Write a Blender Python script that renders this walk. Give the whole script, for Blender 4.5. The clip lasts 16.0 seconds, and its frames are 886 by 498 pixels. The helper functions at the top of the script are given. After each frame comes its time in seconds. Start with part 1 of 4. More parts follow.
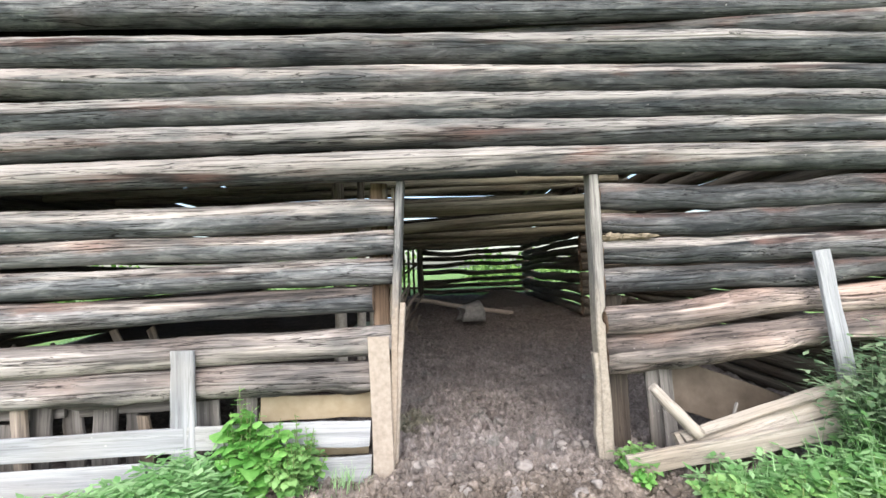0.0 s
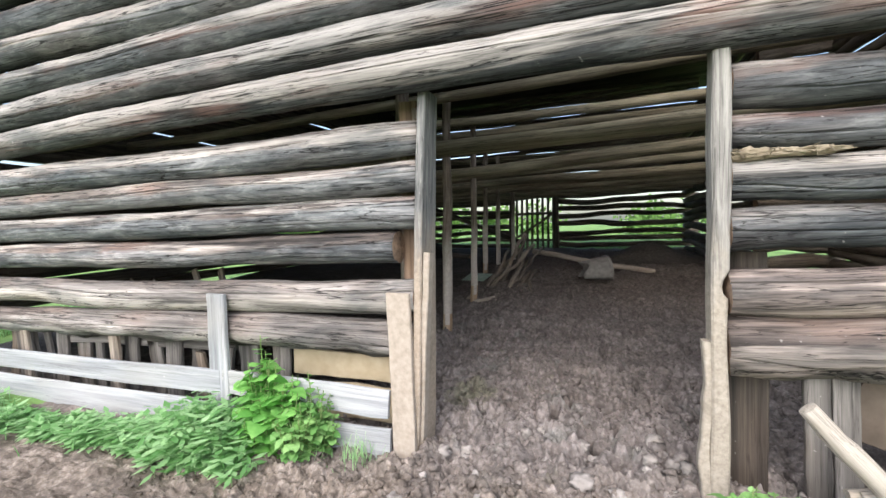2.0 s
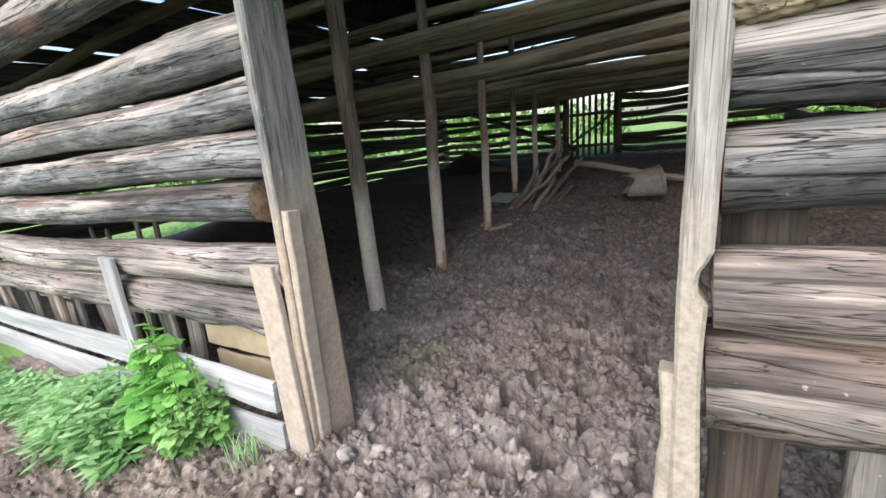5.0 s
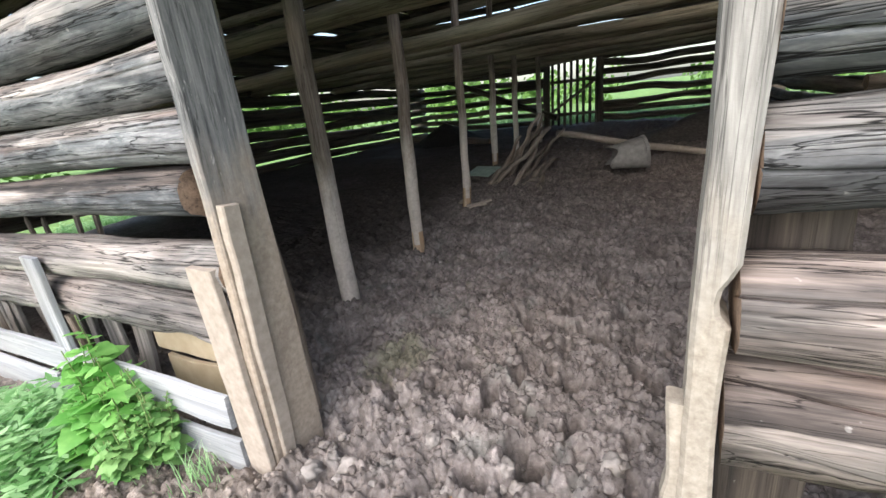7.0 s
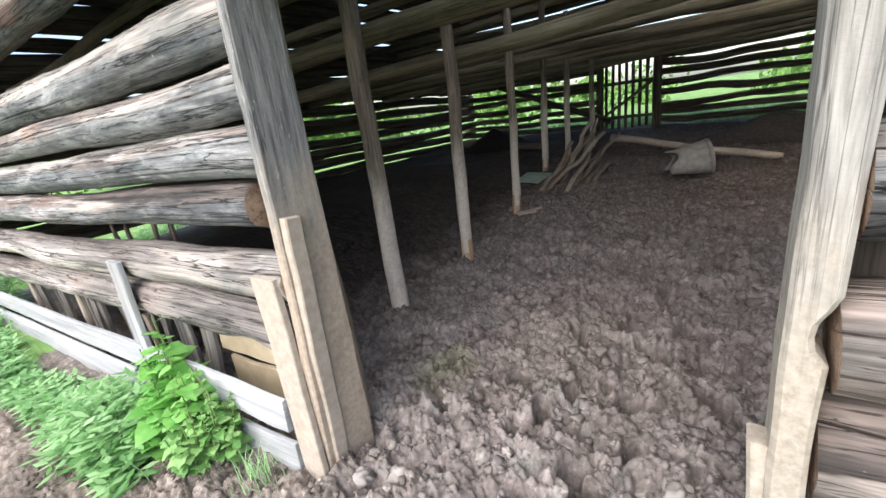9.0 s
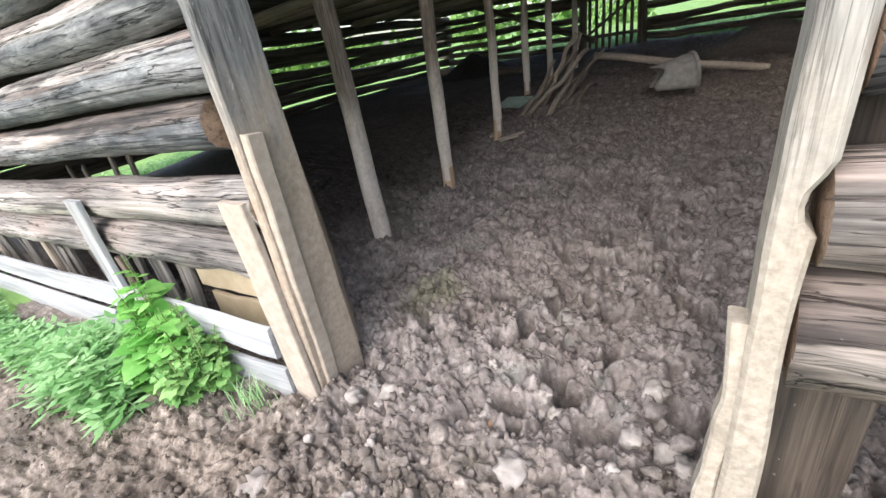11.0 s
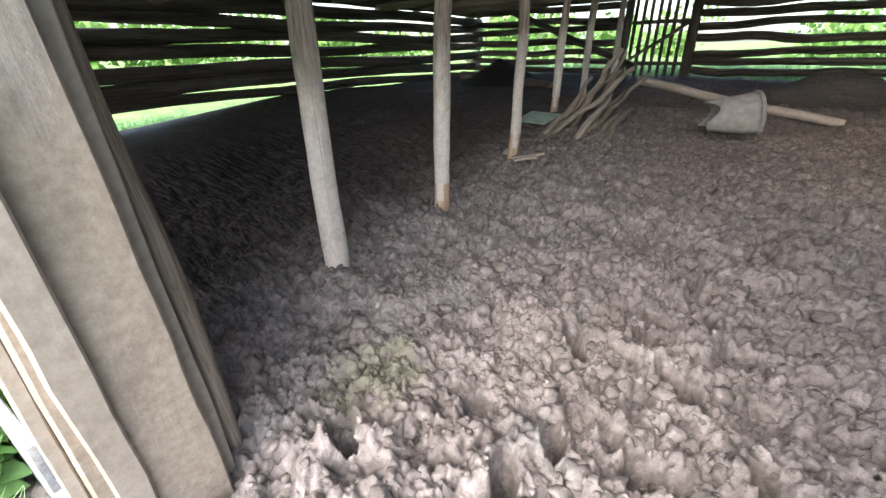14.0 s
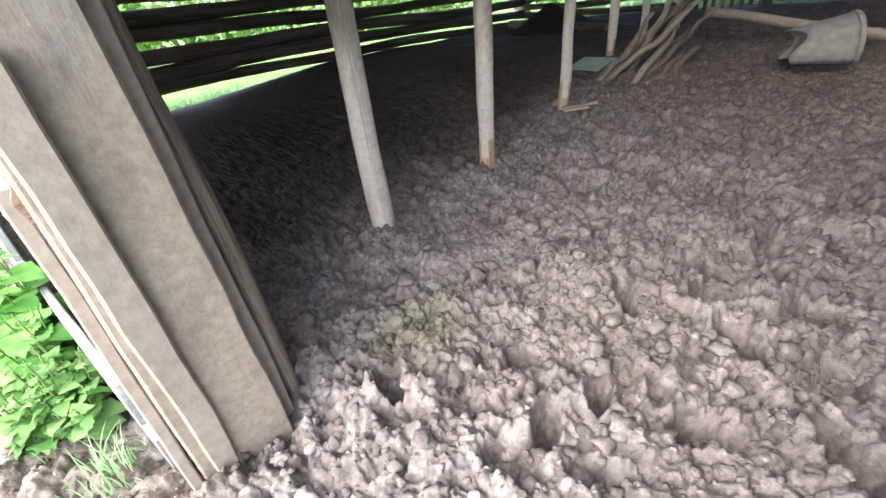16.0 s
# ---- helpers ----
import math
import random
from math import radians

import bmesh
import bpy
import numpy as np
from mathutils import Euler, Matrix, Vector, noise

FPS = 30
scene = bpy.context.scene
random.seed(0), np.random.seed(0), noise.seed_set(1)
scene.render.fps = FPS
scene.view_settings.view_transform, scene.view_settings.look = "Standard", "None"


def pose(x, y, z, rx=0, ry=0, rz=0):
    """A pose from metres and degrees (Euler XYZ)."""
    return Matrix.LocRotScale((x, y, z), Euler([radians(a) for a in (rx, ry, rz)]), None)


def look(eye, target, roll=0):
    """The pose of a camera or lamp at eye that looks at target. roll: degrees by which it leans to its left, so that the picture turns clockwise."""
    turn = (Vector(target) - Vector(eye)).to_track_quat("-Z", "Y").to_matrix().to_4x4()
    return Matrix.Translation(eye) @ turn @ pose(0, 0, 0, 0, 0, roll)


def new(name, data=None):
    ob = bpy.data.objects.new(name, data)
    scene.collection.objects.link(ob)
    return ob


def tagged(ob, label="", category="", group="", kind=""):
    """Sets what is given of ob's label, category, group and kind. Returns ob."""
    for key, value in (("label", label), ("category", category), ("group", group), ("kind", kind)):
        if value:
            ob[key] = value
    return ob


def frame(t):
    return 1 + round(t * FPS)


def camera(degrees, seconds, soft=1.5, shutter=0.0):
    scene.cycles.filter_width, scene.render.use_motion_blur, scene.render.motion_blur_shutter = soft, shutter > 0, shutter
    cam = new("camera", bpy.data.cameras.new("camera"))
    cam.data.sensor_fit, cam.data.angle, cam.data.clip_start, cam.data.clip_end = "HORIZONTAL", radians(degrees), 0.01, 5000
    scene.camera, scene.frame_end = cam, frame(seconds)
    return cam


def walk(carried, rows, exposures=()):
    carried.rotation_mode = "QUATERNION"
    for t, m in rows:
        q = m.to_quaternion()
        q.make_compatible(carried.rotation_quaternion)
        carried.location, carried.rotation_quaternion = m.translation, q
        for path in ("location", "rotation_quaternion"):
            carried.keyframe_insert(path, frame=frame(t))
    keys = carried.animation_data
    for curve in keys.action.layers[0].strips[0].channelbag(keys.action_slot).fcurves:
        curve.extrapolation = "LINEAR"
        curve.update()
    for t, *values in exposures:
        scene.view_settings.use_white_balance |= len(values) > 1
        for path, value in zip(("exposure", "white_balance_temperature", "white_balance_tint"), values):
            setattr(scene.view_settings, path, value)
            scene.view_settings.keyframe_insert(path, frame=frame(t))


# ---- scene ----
cam = camera(93.3, 16.0)
PATH = [
    (0, (0.025, -0.013, 1.487), (0.026, 1.985, 1.578), -2.1),
    (0.5, (0.111, 0.086, 1.389), (0.101, 2.078, 1.208), -11.2),
    (1, (0.25, 0.416, 1.331), (0.14, 2.401, 1.119), -7.6),
    (1.5, (0.371, 0.646, 1.393), (0.043, 2.597, 1.099), -7.6),
    (2, (0.75, 0.95, 1.392), (0.027, 2.811, 1.277), -1.7),
    (2.5, (1.031, 1.216, 1.463), (0.111, 2.972, 1.203), -7.0),
    (3, (1.207, 1.602, 1.415), (0.449, 3.427, 1.104), -3.0),
    (3.5, (1.275, 1.74, 1.448), (0.432, 3.521, 1.102), -7.7),
    (4, (1.267, 1.8, 1.438), (0.185, 3.442, 1.076), -7.2),
    (4.5, (1.297, 2.012, 1.441), (0.36, 3.726, 1.012), -5.4),
    (5, (1.283, 2.173, 1.482), (0.258, 3.81, 0.96), -5.6),
    (5.2, (1.284, 2.247, 1.412), (0.435, 3.957, 0.814), -4.5),
    (7.5, (1.168, 2.448, 1.523), (0.134, 4.033, 0.876), -7.7),
    (8, (1.157, 2.449, 1.531), (0.008, 3.97, 0.925), -7.5),
    (10.3, (1.154, 2.469, 1.535), (0.062, 3.997, 0.847), -8.9),
    (10.5, (1.155, 2.473, 1.518), (0.064, 3.985, 0.794), -9.5),
    (11, (1.146, 2.476, 1.416), (0.102, 3.931, 0.526), -10.2),
    (11.5, (1.053, 2.602, 1.296), (-0.095, 3.858, 0.244), -10.6),
    (12, (0.859, 2.897, 1.288), (-0.366, 4.025, 0.181), -5.0),
    (12.5, (0.789, 3.027, 1.251), (-0.54, 4.068, 0.18), -3.9),
    (13, (0.794, 3.114, 1.259), (-0.408, 4.346, 0.241), -2.0),
    (13.5, (0.748, 3.317, 1.291), (-0.366, 4.721, 0.404), -2.9),
    (14, (0.752, 3.355, 1.235), (-0.297, 4.817, 0.364), -1.1),
    (14.5, (0.777, 3.419, 1.173), (-0.053, 4.976, 0.232), 4.3),
    (15, (0.777, 3.43, 1.144), (-0.007, 4.974, 0.144), 5.7),
    (15.5, (0.772, 3.404, 1.17), (-0.215, 4.827, 0.171), 0.2),
    (16, (0.796, 3.384, 1.194), (-0.408, 4.62, 0.184), -6.7),
]
walk(cam, [(t, look(eye, target, roll)) for t, eye, target, roll in PATH], [(0, 1.48), (2, 1.46), (5, 1.52), (8, 1.68), (11, 1.8), (11.5, 1.74), (12, 1.85), (12.5, 2.0), (13.5, 2.3), (14, 2.65), (14.6, 2.9), (15.5, 2.8), (16, 2.68)])
# ---------------------------------------------------------------- world and light
SUN_EL, SUN_AZ = 46.0, 180.0
world = bpy.data.worlds.new("overcast_sky")
scene.world = world
world.use_nodes = True
wn = world.node_tree.nodes
sky = wn.new("ShaderNodeTexSky")
sky.sky_type = "NISHITA"
sky.sun_disc = False
sky.sun_elevation = radians(SUN_EL)
sky.sun_rotation = radians(SUN_AZ)
sky.air_density = 1.0
sky.dust_density = 2.5
sky.ozone_density = 0.6
wn["Background"].inputs["Strength"].default_value = 0.12
world.node_tree.links.new(sky.outputs[0], wn["Background"].inputs["Color"])
sun_data = bpy.data.lights.new("sun", "SUN")
sun_data.energy = 2.05
sun_data.angle = radians(100)
sun_data.color = (1.0, 0.972, 0.97)
sun = new("sun", sun_data)
az = radians(SUN_AZ)
sun_dir = Vector((math.sin(az) * math.cos(radians(SUN_EL)), math.cos(az) * math.cos(radians(SUN_EL)), math.sin(radians(SUN_EL))))
sun.matrix_world = look(sun_dir * 30, (0, 0, 0))


# ---------------------------------------------------------------- materials
def shader(name):
    m = bpy.data.materials.new(name)
    m.use_nodes = True
    return m, m.node_tree.nodes, m.node_tree.links


def coords(nodes, links, scale, space="Object"):
    tc = nodes.new("ShaderNodeTexCoord")
    mp = nodes.new("ShaderNodeMapping")
    mp.inputs["Scale"].default_value = scale
    links.new(tc.outputs[space], mp.inputs[0])
    return mp.outputs[0]


def shifted(nodes, links, vec):
    """Moves a texture by a random amount for each object."""
    oi = nodes.new("ShaderNodeObjectInfo")
    ad = nodes.new("ShaderNodeVectorMath")
    ad.operation = "MULTIPLY_ADD"
    ad.inputs[1].default_value = (37.0, 61.0, 23.0)
    links.new(oi.outputs["Random"], ad.inputs[0])
    links.new(vec, ad.inputs[2])
    return ad.outputs[0], oi.outputs["Random"]


def noise_tex(nodes, links, vec, scale, detail=4.0, rough=0.6, distort=0.0):
    n = nodes.new("ShaderNodeTexNoise")
    n.inputs["Scale"].default_value = scale
    n.inputs["Detail"].default_value = detail
    n.inputs["Roughness"].default_value = rough
    n.inputs["Distortion"].default_value = distort
    links.new(vec, n.inputs["Vector"])
    return n.outputs[0]


def ramp(nodes, links, fac, stops):
    r = nodes.new("ShaderNodeValToRGB")
    while len(r.color_ramp.elements) < len(stops):
        r.color_ramp.elements.new(0.5)
    for e, (p, c) in zip(r.color_ramp.elements, stops):
        e.position = p
        e.color = (*c, 1) if len(c) == 3 else c
    links.new(fac, r.inputs[0])
    return r.outputs[0]


def mixed(nodes, links, fac, a, b, mode="MIX"):
    m = nodes.new("ShaderNodeMix")
    m.data_type = "RGBA"
    m.blend_type = mode
    for sock, v in ((m.inputs[0], fac), (m.inputs[6], a), (m.inputs[7], b)):
        if isinstance(v, (int, float)):
            sock.default_value = v
        elif isinstance(v, tuple):
            sock.default_value = (*v, 1)
        else:
            links.new(v, sock)
    return m.outputs[2]


def bumped(nodes, links, height, strength, dist):
    b = nodes.new("ShaderNodeBump")
    b.inputs["Strength"].default_value = strength
    b.inputs["Distance"].default_value = dist
    links.new(height, b.inputs["Height"])
    links.new(b.outputs[0], nodes["Principled BSDF"].inputs["Normal"])


def grey(v):
    return (v, v, v)


def wood(name, dark, mid, pale, warm, warm_amount=0.5, crack=0.6, grain=1.0, spread=0.0, rough=0.85, bleach=None, flank_tone=1.0, flank_shade=0.8, worn_up=3.6):
    """Weathered timber with the grain along local X: streaks, drying cracks, brown patches."""
    m, n, l = shader(name)
    base = coords(n, l, (1, 1, 1))
    vec, rnd = shifted(n, l, base)

    def stretched(sx, s):
        mp = n.new("ShaderNodeMapping")
        mp.inputs["Scale"].default_value = (sx, s, s)
        l.new(vec, mp.inputs[0])
        return mp.outputs[0]

    streak = noise_tex(n, l, stretched(0.4, 24), 1.0, 6, 0.68, 0.2)
    broad = noise_tex(n, l, stretched(0.45, 4.5), 1.0, 5, 0.6, 0.3)
    fine = noise_tex(n, l, stretched(2.0, 110), 1.0, 4, 0.65)
    patch = noise_tex(n, l, stretched(1.1, 1.8), 1.0, 3, 0.55)
    spots = noise_tex(n, l, stretched(28, 34), 1.0, 2, 0.5)
    lift = n.new("ShaderNodeMath")
    lift.operation = "MULTIPLY_ADD"
    lift.inputs[1].default_value = spread
    l.new(rnd, lift.inputs[0])
    blend = n.new("ShaderNodeMath")
    blend.operation = "MULTIPLY_ADD"
    blend.inputs[1].default_value = 0.55
    half = n.new("ShaderNodeMath")
    half.operation = "MULTIPLY"
    half.inputs[1].default_value = 0.45
    l.new(streak, half.inputs[0])
    l.new(broad, blend.inputs[0])
    l.new(half.outputs[0], blend.inputs[2])
    l.new(blend.outputs[0], lift.inputs[2])
    off = n.new("ShaderNodeMath")
    off.operation = "SUBTRACT"
    off.inputs[1].default_value = spread * 0.5
    l.new(lift.outputs[0], off.inputs[0])
    col = ramp(n, l, off.outputs[0], [(0.39, dark), (0.49, mid), (0.6, pale)])
    wm = ramp(n, l, patch, [(0.5, grey(0)), (0.68, grey(warm_amount))])
    col = mixed(n, l, wm, col, warm)
    if bleach:
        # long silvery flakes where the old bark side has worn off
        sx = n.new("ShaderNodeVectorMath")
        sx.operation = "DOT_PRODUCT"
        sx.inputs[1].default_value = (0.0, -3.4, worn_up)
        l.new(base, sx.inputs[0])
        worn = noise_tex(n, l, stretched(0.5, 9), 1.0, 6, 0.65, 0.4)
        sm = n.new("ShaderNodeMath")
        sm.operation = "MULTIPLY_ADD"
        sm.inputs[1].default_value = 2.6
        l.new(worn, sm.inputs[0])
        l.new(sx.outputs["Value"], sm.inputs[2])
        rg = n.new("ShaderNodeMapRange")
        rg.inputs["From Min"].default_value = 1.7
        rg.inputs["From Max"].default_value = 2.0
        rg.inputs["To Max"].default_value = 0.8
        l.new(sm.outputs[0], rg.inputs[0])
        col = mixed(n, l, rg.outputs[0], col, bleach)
        # slate-blue flank stain and underside shade put into the colour, ragged upper edge, pale lichen dots
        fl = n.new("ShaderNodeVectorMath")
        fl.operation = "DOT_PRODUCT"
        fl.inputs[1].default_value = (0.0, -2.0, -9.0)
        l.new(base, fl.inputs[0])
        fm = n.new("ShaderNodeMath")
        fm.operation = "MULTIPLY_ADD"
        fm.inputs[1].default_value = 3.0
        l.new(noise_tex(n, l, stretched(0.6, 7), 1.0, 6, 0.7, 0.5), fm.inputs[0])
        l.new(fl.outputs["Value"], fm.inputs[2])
        slate_shade = ramp(n, l, noise_tex(n, l, stretched(3.0, 14), 1.0, 6, 0.72, 0.6), [(at, tuple(c * flank_tone for c in tone)) for at, tone in ((0.36, (0.045, 0.052, 0.058)), (0.52, (0.115, 0.126, 0.134)), (0.68, (0.26, 0.272, 0.272)))])
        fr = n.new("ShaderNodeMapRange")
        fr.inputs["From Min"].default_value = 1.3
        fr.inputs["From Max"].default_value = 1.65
        fr.inputs["To Max"].default_value = flank_shade
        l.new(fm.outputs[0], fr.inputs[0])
        col = mixed(n, l, fr.outputs[0], col, slate_shade)
    col = mixed(n, l, 0.6 * grain, col, ramp(n, l, fine, [(0.28, grey(0.32)), (0.72, grey(0.7))]), "OVERLAY")
    if bleach:
        col = mixed(n, l, 0.85, col, ramp(n, l, rnd, [(0.0, (1.0, 0.9, 0.86)), (0.35, (0.84, 0.85, 0.85)), (0.65, (0.78, 0.79, 0.8)), (1.0, (0.95, 0.9, 0.87))]), "MULTIPLY")
        stain = noise_tex(n, l, stretched(0.8, 3.2), 1.0, 5, 0.62, 0.6)
        col = mixed(n, l, 1.0, col, ramp(n, l, stain, [(0.36, (0.42, 0.45, 0.47)), (0.47, (0.82, 0.82, 0.82)), (0.58, grey(1.0)), (0.7, (1.25, 1.2, 1.15))]), "MULTIPLY")
    gaps = noise_tex(n, l, stretched(0.3, 11), 1.0, 5, 0.6, 0.5)
    line = ramp(n, l, gaps, [(0.486, grey(1)), (0.496, grey(1 - crack)), (0.502, grey(1 - crack)), (0.51, grey(1))])
    split = noise_tex(n, l, stretched(0.55, 30), 1.0, 3, 0.5, 0.4)
    hair = ramp(n, l, split, [(0.484, grey(1)), (0.495, grey(1 - crack * 0.75)), (0.503, grey(1 - crack * 0.75)), (0.512, grey(1))])
    line = mixed(n, l, 1.0, line, hair, "MULTIPLY")
    col = mixed(n, l, 1.0, col, line, "MULTIPLY")
    sp = ramp(n, l, spots, [(0.73, grey(0)), (0.79, grey(0.35))])
    col = mixed(n, l, sp, col, (0.62, 0.6, 0.57))
    p = n["Principled BSDF"]
    l.new(col, p.inputs["Base Color"])
    p.inputs["Roughness"].default_value = rough
    p.inputs["Specular IOR Level"].default_value = 0.25
    hs = n.new("ShaderNodeMath")
    hs.operation = "MULTIPLY_ADD"
    hs.inputs[1].default_value = 0.35
    l.new(fine, hs.inputs[0])
    l.new(line, hs.inputs[2])
    bumped(n, l, hs.outputs[0], 0.5, 0.007)
    return m


LOG = wood("weathered_log", (0.05, 0.046, 0.044), (0.19, 0.164, 0.15), (0.41, 0.36, 0.33), (0.32, 0.215, 0.18), 0.85, 0.93, 1.0, 0.12, bleach=(0.57, 0.53, 0.49), flank_tone=1.7)
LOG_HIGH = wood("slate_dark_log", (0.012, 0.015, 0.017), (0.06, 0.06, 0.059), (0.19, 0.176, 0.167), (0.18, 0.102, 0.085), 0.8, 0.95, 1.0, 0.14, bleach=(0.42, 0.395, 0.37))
LOG_LOW = wood("brown_worn_log", (0.07, 0.063, 0.059), (0.225, 0.2, 0.184), (0.42, 0.38, 0.35), (0.3, 0.22, 0.185), 0.5, 0.93, 1.0, 0.1, bleach=(0.62, 0.57, 0.52), flank_shade=0.15, worn_up=-3.6)
BEAM = wood("mossy_barked_beam", (0.1, 0.09, 0.062), (0.23, 0.207, 0.147), (0.36, 0.325, 0.235), (0.22, 0.165, 0.11), 0.5, 0.5)
LOG_END = wood("sawn_log_end", (0.1, 0.07, 0.05), (0.2, 0.14, 0.1), (0.3, 0.21, 0.15), (0.26, 0.13, 0.07), 0.6, 0.4)
INNER = wood("dark_brown_inner_log", (0.05, 0.044, 0.036), (0.12, 0.102, 0.084), (0.2, 0.175, 0.14), (0.13, 0.09, 0.065), 0.5, 0.5)
BOARD = wood("silver_grey_board", (0.2, 0.21, 0.222), (0.3, 0.313, 0.327), (0.41, 0.422, 0.432), (0.33, 0.315, 0.285), 0.35, 0.25, 0.45)
JAMB_DARK = wood("pale_worn_jamb", (0.11, 0.105, 0.098), (0.19, 0.181, 0.168), (0.28, 0.268, 0.248), (0.3, 0.23, 0.15), 0.5, 0.3, 0.6)
RAW = wood("raw_orange_wood", (0.25, 0.17, 0.11), (0.38, 0.28, 0.19), (0.46, 0.37, 0.28), (0.42, 0.26, 0.13), 0.5, 0.2)
SLAB = wood("rough_brown_slab", (0.1, 0.085, 0.07), (0.2, 0.17, 0.14), (0.31, 0.265, 0.22), (0.24, 0.17, 0.11), 0.4, 0.5)
SLAB_GREY = wood("grey_slab_offcut", (0.06, 0.056, 0.052), (0.135, 0.126, 0.116), (0.25, 0.235, 0.218), (0.17, 0.135, 0.105), 0.5, 0.4, 0.6)
PALE_SLAB = wood("pale_split_slab", (0.22, 0.197, 0.168), (0.33, 0.298, 0.255), (0.43, 0.395, 0.345), (0.33, 0.265, 0.19), 0.4, 0.35, 0.6)


def mud_material():
    m, n, l = shader("trodden_mud")
    vec = coords(n, l, (1, 1, 1))
    a = noise_tex(n, l, vec, 2.2, 5, 0.6)
    b = noise_tex(n, l, vec, 22, 5, 0.65)
    c = noise_tex(n, l, vec, 140, 4, 0.7)
    wet = noise_tex(n, l, vec, 0.9, 3, 0.5)
    col = ramp(n, l, b, [(0.28, (0.122, 0.106, 0.097)), (0.5, (0.182, 0.16, 0.148)), (0.72, (0.27, 0.243, 0.227))])
    col = mixed(n, l, ramp(n, l, a, [(0.5, grey(0)), (0.68, grey(0.55))]), col, (0.145, 0.122, 0.108))
    col = mixed(n, l, ramp(n, l, noise_tex(n, l, vec, 2.6, 4, 0.6, 0.5), [(0.57, grey(0)), (0.68, grey(0.6))]), col, (0.17, 0.172, 0.158))
    col = mixed(n, l, ramp(n, l, noise_tex(n, l, vec, 1.7, 5, 0.65, 0.4), [(0.63, grey(0)), (0.72, grey(0.5))]), col, (0.17, 0.168, 0.098))
    # brown tilled soil in the open in front of the wall
    geo = n.new("ShaderNodeNewGeometry")
    sep = n.new("ShaderNodeSeparateXYZ")
    l.new(geo.outputs["Position"], sep.inputs[0])
    wob = n.new("ShaderNodeMath")
    wob.operation = "MULTIPLY_ADD"
    wob.inputs[1].default_value = 1.2
    l.new(a, wob.inputs[0])
    l.new(sep.outputs[1], wob.inputs[2])
    out = n.new("ShaderNodeMapRange")
    out.inputs["From Min"].default_value = 4.3
    out.inputs["From Max"].default_value = 3.5
    l.new(wob.outputs[0], out.inputs[0])
    soil = ramp(n, l, b, [(0.3, (0.085, 0.068, 0.053)), (0.5, (0.18, 0.149, 0.121)), (0.72, (0.34, 0.295, 0.252))])
    damp = ramp(n, l, noise_tex(n, l, vec, 4.2, 6, 0.7, 0.5), [(0.47, grey(0)), (0.6, grey(0.7))])
    soil = mixed(n, l, damp, soil, (0.085, 0.068, 0.055))
    col = mixed(n, l, out.outputs[0], col, soil)
    # damp brown litter trodden in deeper inside, with the interior's dimness put into the colour
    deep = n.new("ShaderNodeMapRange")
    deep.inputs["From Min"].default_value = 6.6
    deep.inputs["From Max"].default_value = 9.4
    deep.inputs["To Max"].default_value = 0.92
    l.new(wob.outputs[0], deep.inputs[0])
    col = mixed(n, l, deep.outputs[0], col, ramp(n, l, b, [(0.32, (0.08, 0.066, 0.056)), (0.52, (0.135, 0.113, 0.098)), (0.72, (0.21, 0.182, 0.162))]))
    col = mixed(n, l, ramp(n, l, noise_tex(n, l, vec, 60, 2, 0.5), [(0.69, grey(0)), (0.76, grey(0.4))]), col, (0.44, 0.415, 0.39))
    # dark litter and corner shade put into the colour, inside the front wall, left of the poles
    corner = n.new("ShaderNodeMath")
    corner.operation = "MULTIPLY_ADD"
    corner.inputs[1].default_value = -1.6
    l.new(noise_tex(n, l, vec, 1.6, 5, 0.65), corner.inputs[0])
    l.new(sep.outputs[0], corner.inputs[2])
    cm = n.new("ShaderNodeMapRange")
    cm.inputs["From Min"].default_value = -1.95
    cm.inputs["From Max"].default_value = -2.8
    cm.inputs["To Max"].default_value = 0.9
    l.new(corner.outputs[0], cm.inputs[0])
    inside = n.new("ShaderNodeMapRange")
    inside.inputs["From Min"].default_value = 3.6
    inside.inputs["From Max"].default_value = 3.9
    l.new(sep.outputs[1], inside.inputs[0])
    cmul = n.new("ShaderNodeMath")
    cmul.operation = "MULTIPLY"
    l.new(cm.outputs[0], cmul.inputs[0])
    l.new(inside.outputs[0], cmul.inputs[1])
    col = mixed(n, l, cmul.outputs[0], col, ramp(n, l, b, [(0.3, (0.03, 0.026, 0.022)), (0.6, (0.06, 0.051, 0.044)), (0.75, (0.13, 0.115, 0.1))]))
    # a green smear of dung
    far = n.new("ShaderNodeVectorMath")
    far.operation = "DISTANCE"
    far.inputs[1].default_value = (-0.35, 4.36, -0.06)
    l.new(vec, far.inputs[0])
    dung = n.new("ShaderNodeMath")
    dung.operation = "MULTIPLY_ADD"
    dung.inputs[1].default_value = -0.7
    l.new(noise_tex(n, l, vec, 11, 5, 0.65), dung.inputs[0])
    l.new(far.outputs["Value"], dung.inputs[2])
    dm = n.new("ShaderNodeMapRange")
    dm.inputs["From Min"].default_value = -0.08
    dm.inputs["From Max"].default_value = -0.22
    dm.inputs["To Max"].default_value = 0.5
    l.new(dung.outputs[0], dm.inputs[0])
    col = mixed(n, l, dm.outputs[0], col, ramp(n, l, b, [(0.35, (0.07, 0.078, 0.035)), (0.65, (0.19, 0.195, 0.115))]))
    # every clod has dried to a tone of its own
    push = n.new("ShaderNodeVectorMath")
    push.operation = "MULTIPLY_ADD"
    push.inputs[1].default_value = (0.05, 0.05, 0.05)
    wv = n.new("ShaderNodeTexNoise")
    wv.inputs["Scale"].default_value = 18
    l.new(vec, wv.inputs["Vector"])
